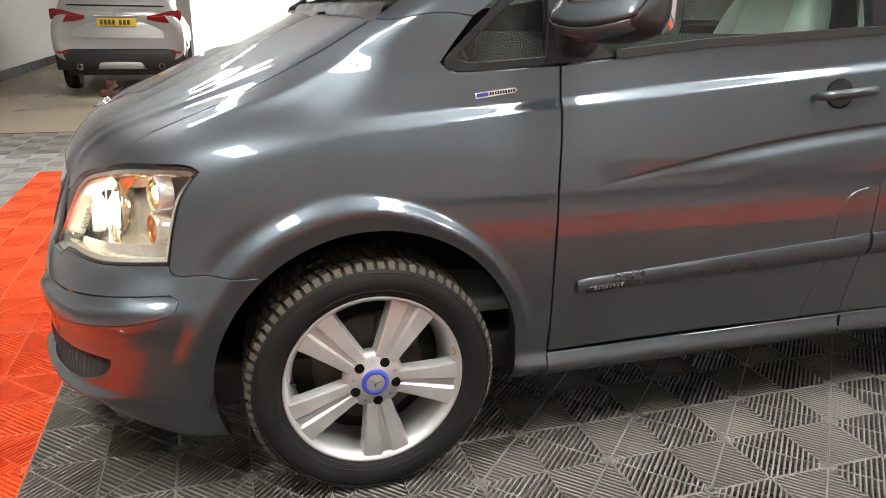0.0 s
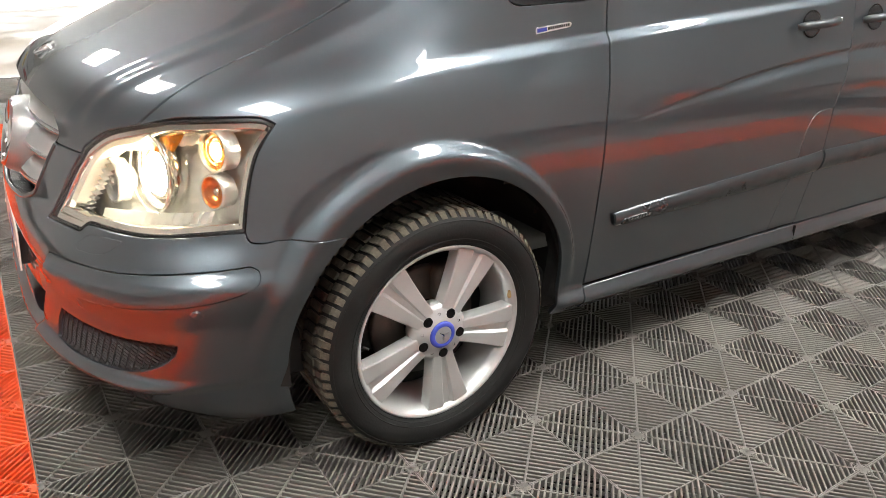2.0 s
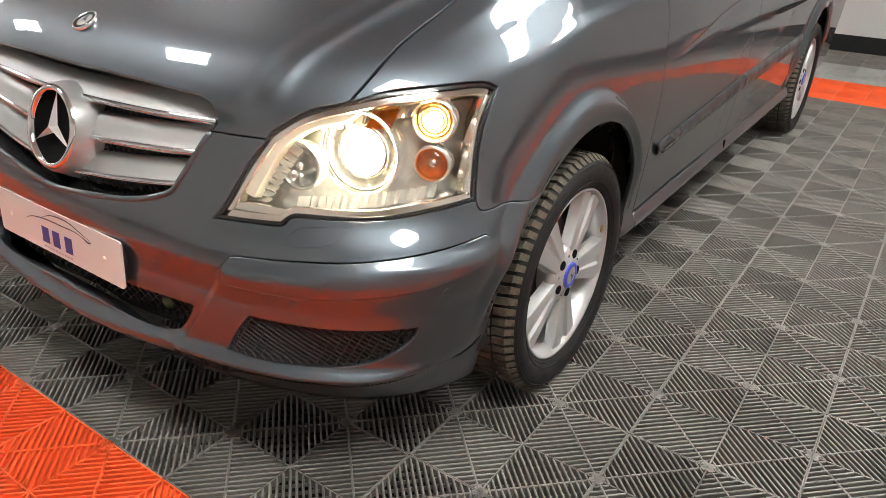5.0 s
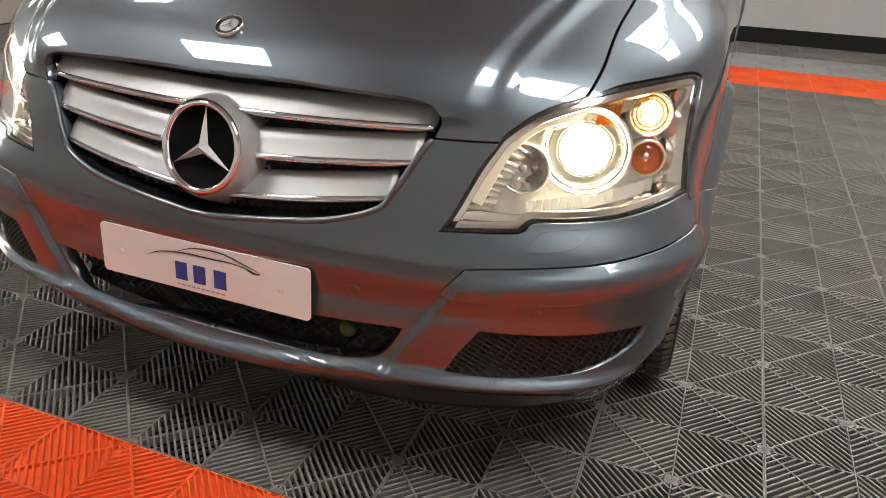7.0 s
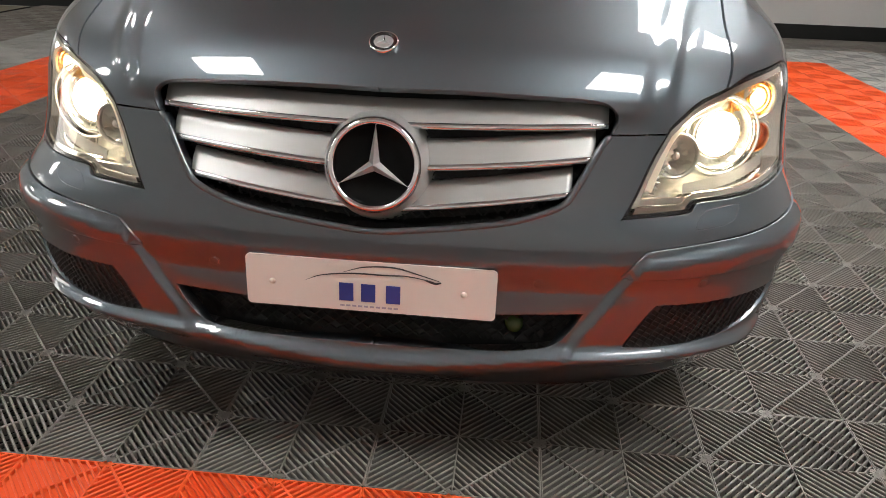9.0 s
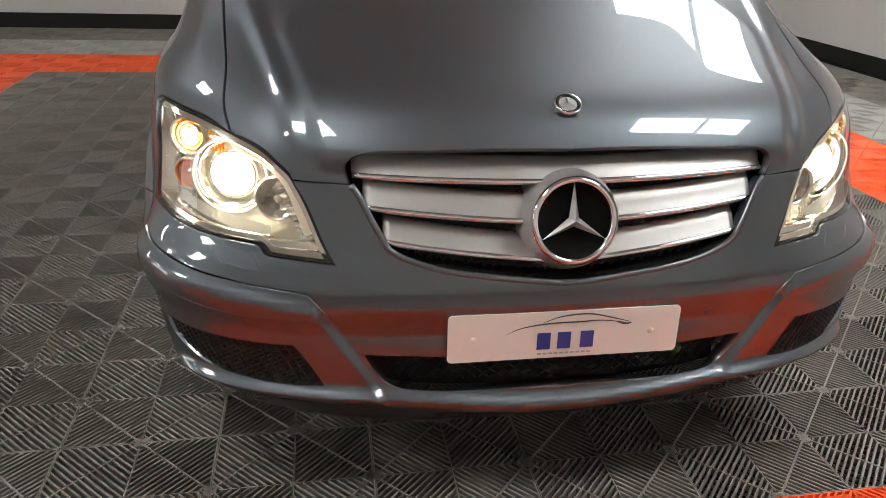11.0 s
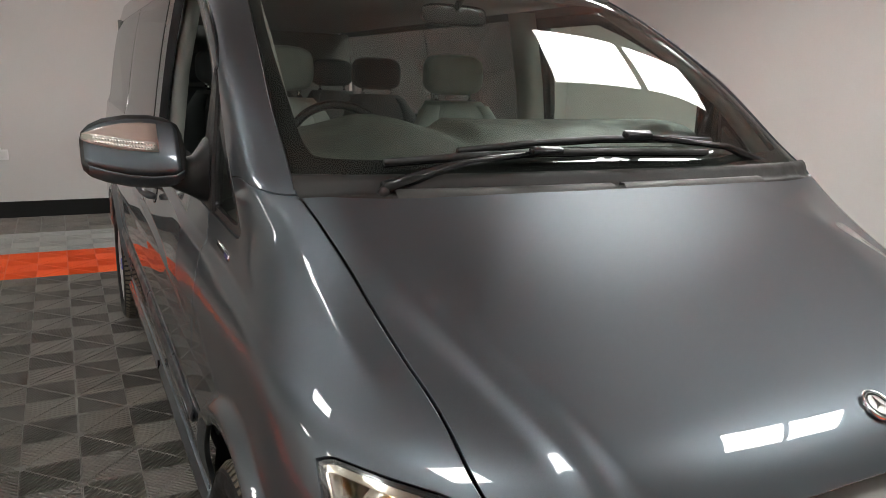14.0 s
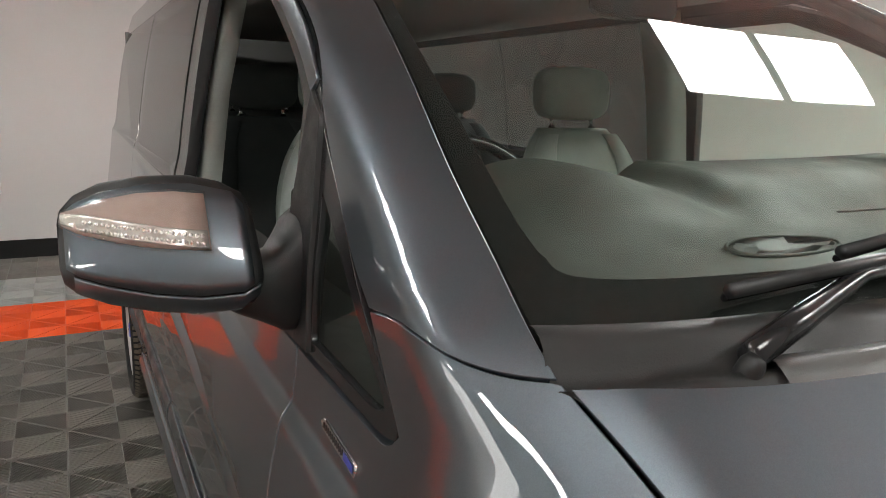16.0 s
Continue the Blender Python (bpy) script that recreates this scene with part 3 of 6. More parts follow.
bumper_line = ring_of(centre_line(.168, .590, .02), grille_half[::-1], [fz(.458, .787), fz(.571, .786)],
                      [fz(.571, .786), fz(.544, .741), fz(.514, .67), fz(.491, .629)],
                      [fz(.491, .629), fz(.564, .632), fz(.633, .635), fz(.647, .649), fz(.662, .653), fz(.731, .653), fz(.795, .655), fz(.859, .664), sz(-.472, .671)],
                      [sz(-.472, .670), sz(-.468, .653), sz(-.44, .647), sz(-.397, .649), sz(-.261, .638)],
                      arc(0, .400, a0, a1), [sz(-.371, .185), fz(.78, .172), fz(.55, .168), fz(.25, .168), fz(0, .168)])
# the middle opening is left out of the outline by stepping round it
bumper_line = np.vstack([ring_of(centre_line(.168, .327, .02), [fz(0, .327), fz(.181, .331), fz(.302, .338), fz(.382, .351), fz(.413, .380), fz(.439, .428)],
                                 [fz(.439, .428), fz(.352, .426), fz(.2, .421), fz(0, .422)], centre_line(.422, .590, .02)),
                         bumper_line[len(chain(centre_line(.168, .590, .02))):]])
bumper = whole("front_bumper", bumper_line, paint, van, "painted bumper with number plate recess and intakes",
               holes=[grown(strip_line, .0034), fog_line, grown(washer_line, .0012)], da=.011, dz=.0065, lip=.03)
both("bumper_strip", strip_line, paint, bumper, "raised body-coloured strip", lift=.003, da=.012, dz=.012)
both("washer_cover", washer_line, paint, bumper, da=.012, dz=.012, lip=.006)

# bonnet
bonnet = whole("bonnet", ring_of(centre_line(.857, 1.209, .01), [fz(0, 1.209), fz(.3, 1.209), fz(.5, 1.211), fz(.643, 1.214), fz(.779, 1.219)],
                                 [fz(.779, 1.219), fz(.764, 1.185), fz(.748, 1.14), fz(.731, 1.06), fz(.722, 1.01), fz(.712, .945), fz(.697, .868)],
                                 [fz(.697, .867), fz(.634, .846), fz(.585, .809), fz(.573, .791)], [fz(.573, .791), fz(.462, .791)],
                                 [fz(.462, .791), fz(.471, .812), fz(.466, .828), fz(.439, .844), fz(.379, .851), fz(.173, .858), fz(0, .857)], gap=.010),
               paint, van, "smooth bonnet with two long creases", da=.008, dz=.0045, lip=.02)

# wings, pillars, doors and sides
wing_line = ring_of([fz(.704, .867), fz(.753, .886), fz(.814, .894), fz(.862, .897), sz(-.387, .886)],
                    [sz(-.386, .884), sz(-.430, .821), sz(-.453, .747), sz(-.468, .677)],
                    [sz(-.468, .674), sz(-.464, .657), sz(-.44, .651), sz(-.397, .653), sz(-.263, .642)],
                    arc(0, .400, math.atan2(.307, -.263), 0.0) + arc(0, .398, -.03, math.atan2(-.078, .392), 6),
                    [sz(.392, .257), sz(.492, .257)], [sz(.492, .257), sz(.492, .411), sz(.483, .679), sz(.481, .858), sz(.489, 1.019), sz(.490, 1.112)],
                    [sz(.490, 1.112), sz(.258, 1.098), sz(.205, 1.101), sz(.178, 1.122)], [sz(.178, 1.122), sz(.215, 1.172), sz(.258, 1.226)],
                    [sz(.258, 1.226), sz(.205, 1.232), sz(.141, 1.232), sz(.076, 1.228), fz(.786, 1.223)],
                    [fz(.786, 1.222), fz(.771, 1.185), fz(.755, 1.14), fz(.738, 1.06), fz(.729, 1.01), fz(.719, .945), fz(.704, .868)], gap=.011)
wings = both("front_wing", wing_line, paint, van, "painted front wing with flared wheel arch", da=.009, dz=.008)
pillar_line = ring_of([fz(.787, 1.227), sz(.076, 1.232), sz(.141, 1.236), sz(.205, 1.236), sz(.258, 1.230)],
                      [sz(.262, 1.230), sz(.323, 1.276), sz(.40, 1.366), sz(.452, 1.436), sz(.472, 1.470), sz(.535, 1.524), sz(.64, 1.585), sz(.78, 1.650), sz(.95, 1.715), sz(1.12, 1.77), sz(1.16, 1.78)],
                      [sz(1.16, 1.78), fz(.695, 1.78)],
                      [fz(.695, 1.78), fz(.725, 1.66), fz(.747, 1.558), fz(.763, 1.472), fz(.777, 1.373), fz(.783, 1.285), fz(.787, 1.227)])
both("windscreen_pillar", pillar_line, paint, van, da=.014, dz=.02)
sill_line = ring_of([sz(.495, .257), sz(1.505, .259), sz(2.79, .265)], [sz(2.79, .265), sz(2.80, .338)], [sz(2.80, .338), sz(1.5, .336), sz(.495, .330)], [sz(.495, .330), sz(.495, .257)])
both("sill", sill_line, paint, van, "painted sill with a rounded ledge", lift=.003, da=.03, dz=.006)
flap_line = ring_of([sz(1.361, .345), sz(1.402, .525), sz(1.413, .598), sz(1.416, .69), sz(1.445, .741), sz(1.500, .757), sz(1.541, .757)],
                    [sz(1.541, .757), sz(1.548, .606), sz(1.53, .533), sz(1.512, .345)], [sz(1.512, .345), sz(1.361, .345)])
door_rear = [sz(1.513, .343), sz(1.53, .533), sz(1.549, .606), sz(1.546, .756), sz(1.574, .871), sz(1.581, .996), sz(1.578, 1.199)]
belt = [sz(1.578, 1.199), sz(1.439, 1.190), sz(.931, 1.156), sz(.497, 1.112)]
door_line = ring_of([sz(.499, .338), sz(.9, .345), sz(1.513, .343)], door_rear, belt, [sz(.497, 1.112), sz(.496, 1.019), sz(.488, .858), sz(.490, .679), sz(.499, .411), sz(.499, .338)])
flap_door = ring_of([sz(.499, .338), sz(.9, .345), sz(1.357, .343)], [sz(1.357, .343), sz(1.398, .525), sz(1.409, .598), sz(1.412, .69), sz(1.442, .745), sz(1.500, .761), sz(1.546, .761)],
                    [sz(1.546, .761), sz(1.574, .871), sz(1.581, .996), sz(1.578, 1.199)], belt, [sz(.497, 1.112), sz(.496, 1.019), sz(.488, .858), sz(.490, .679), sz(.499, .411), sz(.499, .338)])
sheet_part("front_door", sheet(flap_door, da=.012, dz=.0034, sides=(1,)), paint, van, "painted front door with a long pressed line")
sheet_part("front_door", sheet(door_line, da=.012, dz=.0034, sides=(-1,)), paint, van, "painted front door with a long pressed line")
sheet_part("filler_flap", sheet(flap_line, da=.016, dz=.014, sides=(1,)), paint, van)
slide_line = ring_of([sz(1.518, .343), sz(2.78, .345)], [sz(2.78, .345), sz(2.78, .55), sz(2.72, .80), sz(2.715, 1.2)], [sz(2.715, 1.225), sz(1.588, 1.203)],
                     [sz(1.583, 1.203), sz(1.586, .996), sz(1.579, .871), sz(1.551, .756), sz(1.554, .606), sz(1.535, .533), sz(1.518, .343)])
both("sliding_door", slide_line, paint, van, da=.025, dz=.008)
rear_line = ring_of([sz(2.785, .40), sz(2.785, .55), sz(2.725, .80), sz(2.72, 1.225)], [sz(2.72, 1.225), sz(4.10, 1.24)], [sz(4.10, 1.24), sz(4.13, .8), sz(4.12, .26)],
                    [sz(4.12, .26), sz(3.592, .26)], arc(3.2, .40, -.19, math.pi - .16), gap=.015)
both("rear_quarter", rear_line, paint, van, da=.03, dz=.015)
roof_line = ring_of(centre_line(1.784, 1.855, .01), [fz(0, 1.855), fz(.4, 1.855), fz(.66, 1.855), sz(1.7, 1.855), sz(4.08, 1.855)], [sz(4.08, 1.855), sz(4.09, 1.745)],
                    [sz(4.09, 1.745), sz(2.0, 1.745), sz(1.10, 1.745), sz(1.16, 1.784)], [sz(1.16, 1.784), fz(.695, 1.784), fz(.4, 1.784), fz(0, 1.784)])
roof = whole("roof_edge", roof_line, paint, van, da=.05, dz=.015)
bm = bmesh.new()
outer = [bm.verts.new(p) for p in [tuple(skin(np.array(a), np.array(1.853))) for a in np.linspace(float(nose(1.853)), 4.8, 60)]]
inner = [bm.verts.new((0, v.co.y, 1.875)) for v in outer]
for k in range(59):
    bm.faces.new((outer[k], outer[k + 1], inner[k + 1], inner[k]))
bmesh.ops.mirror(bm, geom=list(bm.verts) + list(bm.edges) + list(bm.faces), axis="X", merge_dist=.001)
bmesh.ops.recalc_face_normals(bm, faces=list(bm.faces))
if sum(f.normal.z for f in bm.faces) < 0:
    bmesh.ops.reverse_faces(bm, faces=list(bm.faces))
part("roof", bm, paint, van)
bm = box_bm(-.87, .87, 4.09, 4.16, .3, 1.24, .03)
part("tailgate", bm, paint, van)
bm = box_bm(-.74, .74, 4.06, 4.10, 1.22, 1.84, .02)
part("rear_window", bm, tinted, van)

# black shell behind the gaps, wheel liners, floor pan
def inner_side(s):
    bm = bmesh.new()
    ys, zs = np.linspace(-.44, 4.1, 120), np.linspace(.24, 1.19, 30)
    grid = [[bm.verts.new((s * (float(side_x(y, z)) - .065), y, z)) for y in ys] for z in zs]
    for r0, r1 in zip(grid, grid[1:]):
        for k in range(len(ys) - 1):
            c = (r0[k].co + r1[k + 1].co) / 2
            if min(math.hypot(c.y, c.z - .335), math.hypot(c.y - 3.2, c.z - .335)) > .415 and not (c.y < -.33 and c.z > .58) and not (c.y < .3 and c.z > 1.06):
                bm.faces.new((r0[k], r0[k + 1], r1[k + 1], r1[k]))
    return bm


for s in (1, -1):
    part("inner_panel", inner_side(s), liner_black, van)
    for hub in (0, 3.2):
        bm = bmesh.new()
        n = 28
        rows = []
        for k in range(n):
            t = -.12 + (math.pi + .24) * k / (n - 1)
            rows.append([bm.verts.new((s * x, hub + r * math.cos(t), .335 + r * math.sin(t))) for x, r in ((.905, .398), (.88, .43), (.60, .43), (.56, .30), (.56, .0))])
        for r0, r1 in zip(rows, rows[1:]):
            for k in range(4):
                bm.faces.new((r0[k], r0[k + 1], r1[k + 1], r1[k]))
        part("wheel_liner", bm, liner_black, van, "black felted wheel arch liner")
part("floor_pan", box_bm(-.80, .80, -.55, 4.0, .24, .36, .02), black_plastic, van)
part("engine_block", box_bm(-.50, .50, -.62, .0, .30, .80, .05), black_plastic, van)

# glass
screen_line = ring_of(centre_line(1.248, 1.780, .02), [fz(0, 1.780), fz(.35, 1.780), fz(.690, 1.780)],
                      [fz(.690, 1.78), fz(.720, 1.66), fz(.742, 1.558), fz(.758, 1.472), fz(.772, 1.373), fz(.778, 1.285), fz(.781, 1.248)], [fz(.781, 1.248), fz(.5, 1.248), fz(0, 1.248)], gap=.02)
windscreen = whole("windscreen", screen_line, screen_glass, van, "clear laminated windscreen", da=.03, dz=.02, lip=0, lift=-.004)
frit_line = np.vstack([ring_of(centre_line(1.248, 1.289, .02), frit_rows) for frit_rows in ([fz(0, 1.289), fz(.45, 1.288), fz(.70, 1.292), fz(.732, 1.312)],)]
                      + [ring_of([fz(.732, 1.312), fz(.735, 1.345), fz(.727, 1.472), fz(.69, 1.655), fz(.655, 1.735)], [fz(.655, 1.735), fz(.35, 1.735), fz(0, 1.735)],
                                 centre_line(1.735, 1.780, .02), [fz(0, 1.780), fz(.35, 1.780), fz(.690, 1.780)],
                                 [fz(.690, 1.78), fz(.720, 1.66), fz(.742, 1.558), fz(.758, 1.472), fz(.772, 1.373), fz(.778, 1.285), fz(.781, 1.248)], [fz(.781, 1.248), fz(.5, 1.248), fz(0, 1.248)], gap=.02)])
whole("screen_border", frit_line, frit_black, windscreen, "black printed border", da=.03, dz=.02, lip=0, lift=-.014)
quarter_line = ring_of([sz(.192, 1.110), sz(.258, 1.103), sz(.487, 1.117)], [sz(.487, 1.117), sz(.466, 1.42)],
                       [sz(.466, 1.42), sz(.40, 1.348), sz(.323, 1.258), sz(.25, 1.186), sz(.192, 1.13)], [sz(.192, 1.13), sz(.192, 1.110)])
quarter_in = ring_of([sz(.225, 1.130), sz(.27, 1.122), sz(.450, 1.134)], [sz(.450, 1.134), sz(.440, 1.33)], [sz(.440, 1.33), sz(.36, 1.262), sz(.28, 1.192), sz(.225, 1.14)], [sz(.225, 1.14), sz(.225, 1.130)])
both("quarter_window_frame", quarter_line, black_gloss, van, "black frame of the small triangular window", holes=[quarter_in], da=.02, dz=.02, lip=.01, lift=-.004)
both("quarter_window", grown(quarter_in, .004), side_glass, van, da=.03, dz=.03, lip=0, lift=-.010)
window_line = ring_of([sz(.560, 1.130), sz(.931, 1.172), sz(1.40, 1.203), sz(1.45, 1.206)], [sz(1.45, 1.206), sz(1.42, 1.70)], [sz(1.42, 1.70), sz(1.06, 1.70)],
                      [sz(1.06, 1.70), sz(.90, 1.642), sz(.72, 1.562), sz(.60, 1.497), sz(.535, 1.44)], [sz(.535, 1.44), sz(.56, 1.130)], gap=.02)
frame_line = ring_of([sz(.493, 1.118), sz(.931, 1.161), sz(1.44, 1.195), sz(1.575, 1.204)], [sz(1.575, 1.204), sz(1.545, 1.742)], [sz(1.545, 1.742), sz(1.075, 1.742)],
                     [sz(1.075, 1.742), sz(.95, 1.705), sz(.78, 1.640), sz(.645, 1.577), sz(.545, 1.518), sz(.482, 1.466), sz(.462, 1.432)], [sz(.462, 1.432), sz(.493, 1.118)], gap=.02)
both("door_window_frame", frame_line, black_gloss, van, "black door frame with rubber seals", holes=[window_line], da=.03, dz=.03, lip=.03, lift=-.002)
frame_band = np.vstack([ring_of([sz(1.075, 1.742), sz(.95, 1.705), sz(.78, 1.640), sz(.645, 1.577), sz(.545, 1.518), sz(.482, 1.466)], [sz(.482, 1.466), sz(.500, 1.450)], [sz(.500, 1.450), sz(.560, 1.498), sz(.655, 1.552), sz(.79, 1.614), sz(.955, 1.678), sz(1.075, 1.716)], [sz(1.075, 1.716), sz(1.075, 1.742)])])
both("door_frame_skin", frame_band, paint, van, "painted outer edge of the door frame", da=.02, dz=.015, lip=.006, lift=.002)
sheet_part("door_window", sheet(grown(window_line, .006), (), da=.05, dz=.04, lip=0, lift=-.012, sides=(1,)), side_glass, van)
for nm, y0, y1 in (("sliding_door_window", 1.60, 2.70), ("rear_side_window", 2.72, 4.07)):
    both(nm, ring_of([sz(y0, 1.208 + .012 * (y0 - 1.6)), sz(y1, 1.208 + .012 * (y1 - 1.6))], [sz(y1, 1.22), sz(y1 - .02, 1.742)], [sz(y1 - .02, 1.742), sz(y0 - .03, 1.742)], [sz(y0 - .03, 1.742), sz(y0, 1.21)], gap=.03),
         privacy, van, "dark privacy glass", da=.05, dz=.03, lip=.01, lift=-.001)

# ---- grille, emblem, headlights, number plate ----
mesh_black = material("dull black mesh", (.018, .017, .017), .45, spec=.4)
grille = new("grille")
grille.parent = van
grille["label"] = "three silver slats with chrome lips and a round emblem"


def slat(edge_x, edge_z, drop, tall):
    """A satin slat leaning back above a flat chrome lip, sagging towards the middle."""
    face, lip = [], []
    for x in np.linspace(-edge_x, edge_x, 61):
        z = edge_z - drop * (1 - (abs(x) / edge_x) ** 1.25)
        y = float(front_y(x, z)) + .014
        face.append([(x, y + .003, z + .0105), (x, y + .006, z + .0125), (x, y + .020, z + .011 + (tall - .011) * .55), (x, y + .035, z + tall - .003), (x, y + .041, z + tall), (x, y + .052, z + tall - .002), (x, y + .052, z + .002), (x, y + .014, z + .001)])
        lip.append([(x, y + b, z + c) for b, c in ((.005, -.003), (-.0012, .0015), (-.0020, .0045), (-.0008, .0095), (.0020, .0118), (.008, .0118), (.010, .0))])
    return loft(face), loft(lip)


for ex, ez, drop, tall in ((.454, .797, .010, .050), (.432, .735, .030, .054), (.392, .668, .044, .050)):
    f, l = slat(ex, ez, drop, tall)
    part("slat", f, satin, grille, "satin silver slat")
    part("slat_lip", l, chrome, grille, "chrome lip")
bm = bmesh.new()
rows = [[bm.verts.new((x, float(front_y(x, z)) + .062, z)) for x in np.linspace(-.47, .47, 40)] for z in np.linspace(.58, .86, 10)]
for r0, r1 in zip(rows, rows[1:]):
    for k in range(39):
        bm.faces.new((r0[k], r0[k + 1], r1[k + 1], r1[k]))
part("grille_back", bm, black_plastic, grille)
mesh_line = ring_of(centre_line(.60, .845, .02), [fz(0, .845), fz(.43, .835)], [fz(.43, .835), fz(.45, .79), fz(.39, .68), fz(.30, .635), fz(0, .60)])
part("grille_mesh", lattice(mesh_line, .022, .004, .006, -.044), mesh_black, grille)
# inner cheeks of the grille opening
pair("grille_cheek", loft([[(x, float(front_y(x, z)) + d, z) for x, z in ((.474, .81), (.459, .787), (.443, .766), (.402, .691), (.376, .657), (.30, .629), (.18, .609), (0, .589))] for d in (-.002, .03, .06)], ring=False), black_gloss, grille)

rim_path = [np.array(q) for q in chain(grille_half, .012)]
rim_path = [Vector(tuple(body(q[0], q[1], -.003))) for q in rim_path if q[1] > .592]
part("grille_rim", tube([Vector((-p.x, p.y, p.z)) for p in rim_path] + rim_path[::-1], .007, 10), paint, grille, "rounded painted rim of the opening")
ring_at = pose(0, -.809, .722, 90 - 16, 0, 0)
part("emblem_cup", lathe([(.094, .010), (.100, .0), (.108, -.03), (.116, -.065)], 64, ring_at), satin, grille, "satin silver cup")
part("emblem_ring", lathe([(.078, .006), (.080, .013), (.084, .017), (.089, .016), (.093, .010), (.094, .002), (.078, .002), (.078, .006)], 72, ring_at), chrome, grille, "chrome ring")
part("emblem_dish", lathe([(0, -.006), (.05, -.005), (.074, -.002), (.079, .004)], 48, ring_at), frit_black, grille, "deep black dish")


star_silver = material("star silver", (.82, .82, .82), .36, .80)


def three_point_star(r, core, ridge, m):
    bm = bmesh.new()
    top = bm.verts.new((0, 0, ridge))
    tips, dips = [], []
    for k in range(3):
        a = math.radians(90 + 120 * k)
        tips.append(bm.verts.new((r * math.cos(a), r * math.sin(a), 0.001)))
        b = a + math.radians(60)
        dips.append(bm.verts.new((core * math.cos(b), core * math.sin(b), 0)))
    for k in range(3):
        bm.faces.new((top, dips[k - 1], tips[k]))
        bm.faces.new((top, tips[k], dips[k]))
    bm.transform(m)
    return bm


part("emblem_star", three_point_star(.080, .0125, .015, ring_at @ pose(0, 0, .002)), star_silver, grille, "chrome three-pointed emblem", smooth=False)

# bonnet badge
at = Vector(tuple(body(np.array(float(nose(.924))), np.array(.924))))
badge_at = Matrix.Translation(at + Vector((0, -.001, .002))) @ pose(0, 0, 0, 31, 0, 0)
bonnet_badge = part("bonnet_badge", lathe([(0, .004), (.024, .004), (.026, .0035), (.0262, 0)], 40, badge_at), satin, van, "round silver bonnet badge")
part("badge_ring", lathe([(.0195, .004), (.020, .0055), (.0275, .0055), (.0285, .003), (.0285, -.002)], 40, badge_at), black_gloss, bonnet_badge, "black ring")
part("badge_star", three_point_star(.0185, .0035, .004, badge_at @ pose(0, 0, .0045)), chrome, bonnet_badge, smooth=False)
part("badge_rim", lathe([(.0270, .006), (.0285, .0065), (.0298, .004), (.0298, -.002)], 40, badge_at), chrome, bonnet_badge)

# air intakes
lower_mesh = ring_of([fz(0, .424), fz(.2, .424), fz(.436, .424)], [fz(.436, .424), fz(.409, .373), fz(.378, .343), fz(.18, .328), fz(0, .325)], centre_line(.325, .424, .02))
part("intake_mesh", lattice(lower_mesh, .030, .0035, .006, -.045, (1.2, -1.2)), mesh_black, bumper, "black diamond mesh")
whole("intake_back", grown(lower_mesh, .02) * np.array([1, 1]), black_plastic, bumper, lift=-.075, lip=0, da=.04, dz=.02)
both("fog_back", grown(fog_line, .01), black_plastic, bumper, lift=-.022, lip=0, da=.03, dz=.02)
for s in (1, -1):
    part("fog_mesh", lattice(grown(fog_line, .004), .026, .0030, .005, -.006, (.7, -2.2), (s,)), mesh_black, bumper, "black slanted mesh")
# small lamp in the middle intake, parking sensors
part("intake_lamp", lathe([(0, .012), (.014, .008), (.020, 0), (.022, -.02)], 24, pose(.30, -.790, .372, 90, 0, 8)), material("green tinted plastic", (.05, .09, .03), .2), bumper)
for x, z in ((.340, .496), (.677, .493), (.893, .522)):
    q = np.array(fz(x, z))
    for s in (1, -1):
        p, n = body(*q), skin_normal(body, *q)
        p, n = Vector((s * p[0], p[1], p[2])), Vector((s * n[0], n[1], n[2]))
        m = Matrix.Translation(p) @ n.to_track_quat("Z", "Y").to_matrix().to_4x4()
        part("parking_sensor", joined(lathe([(0, .0010), (.0085, .0009), (.0097, .0004), (.0100, -.004)], 24, m), lathe([(.0112, .0004), (.0118, .0008), (.0126, .0004), (.0128, -.003)], 24, m)), paint, bumper)

# number plate: pale plate with a line drawing and lettering shown as bars
plate_at = pose(-.004, -.8555, .4735, 90 - 4, 0, -.3)
plate = part("number_plate", slab(round_rect(.522, .112, .010), .004, plate_at), material("plate white", (.80, .76, .70), .25), van, "white dealer plate with a blue mark and line drawing", smooth=False)
ink = material("dark ink", (.05, .05, .055), .4)
blue = material("blue ink", (.035, .05, .26), .4)
def bar(x0, x1, y0, y1, z=.0012):
    return [(x0, y0), (x1, y0), (x1, y1), (x0, y1)]
for k, x in enumerate((-.064, -.018, .034)):
    # one plain bar for each character
    part("plate_mark", slab(bar(x, x + .030, -.034, .006), .0006, plate_at @ pose(0, 0, .0011)), blue, plate, "plain blue bar", smooth=False)
part("plate_small_print", joined(*[slab(bar(x, x + .009, -.047, -.043), .0004, plate_at @ pose(0, 0, .0009)) for x in np.arange(-.062, .062, .0125)]), material("pale blue ink", (.40, .38, .45), .5), plate, smooth=False)
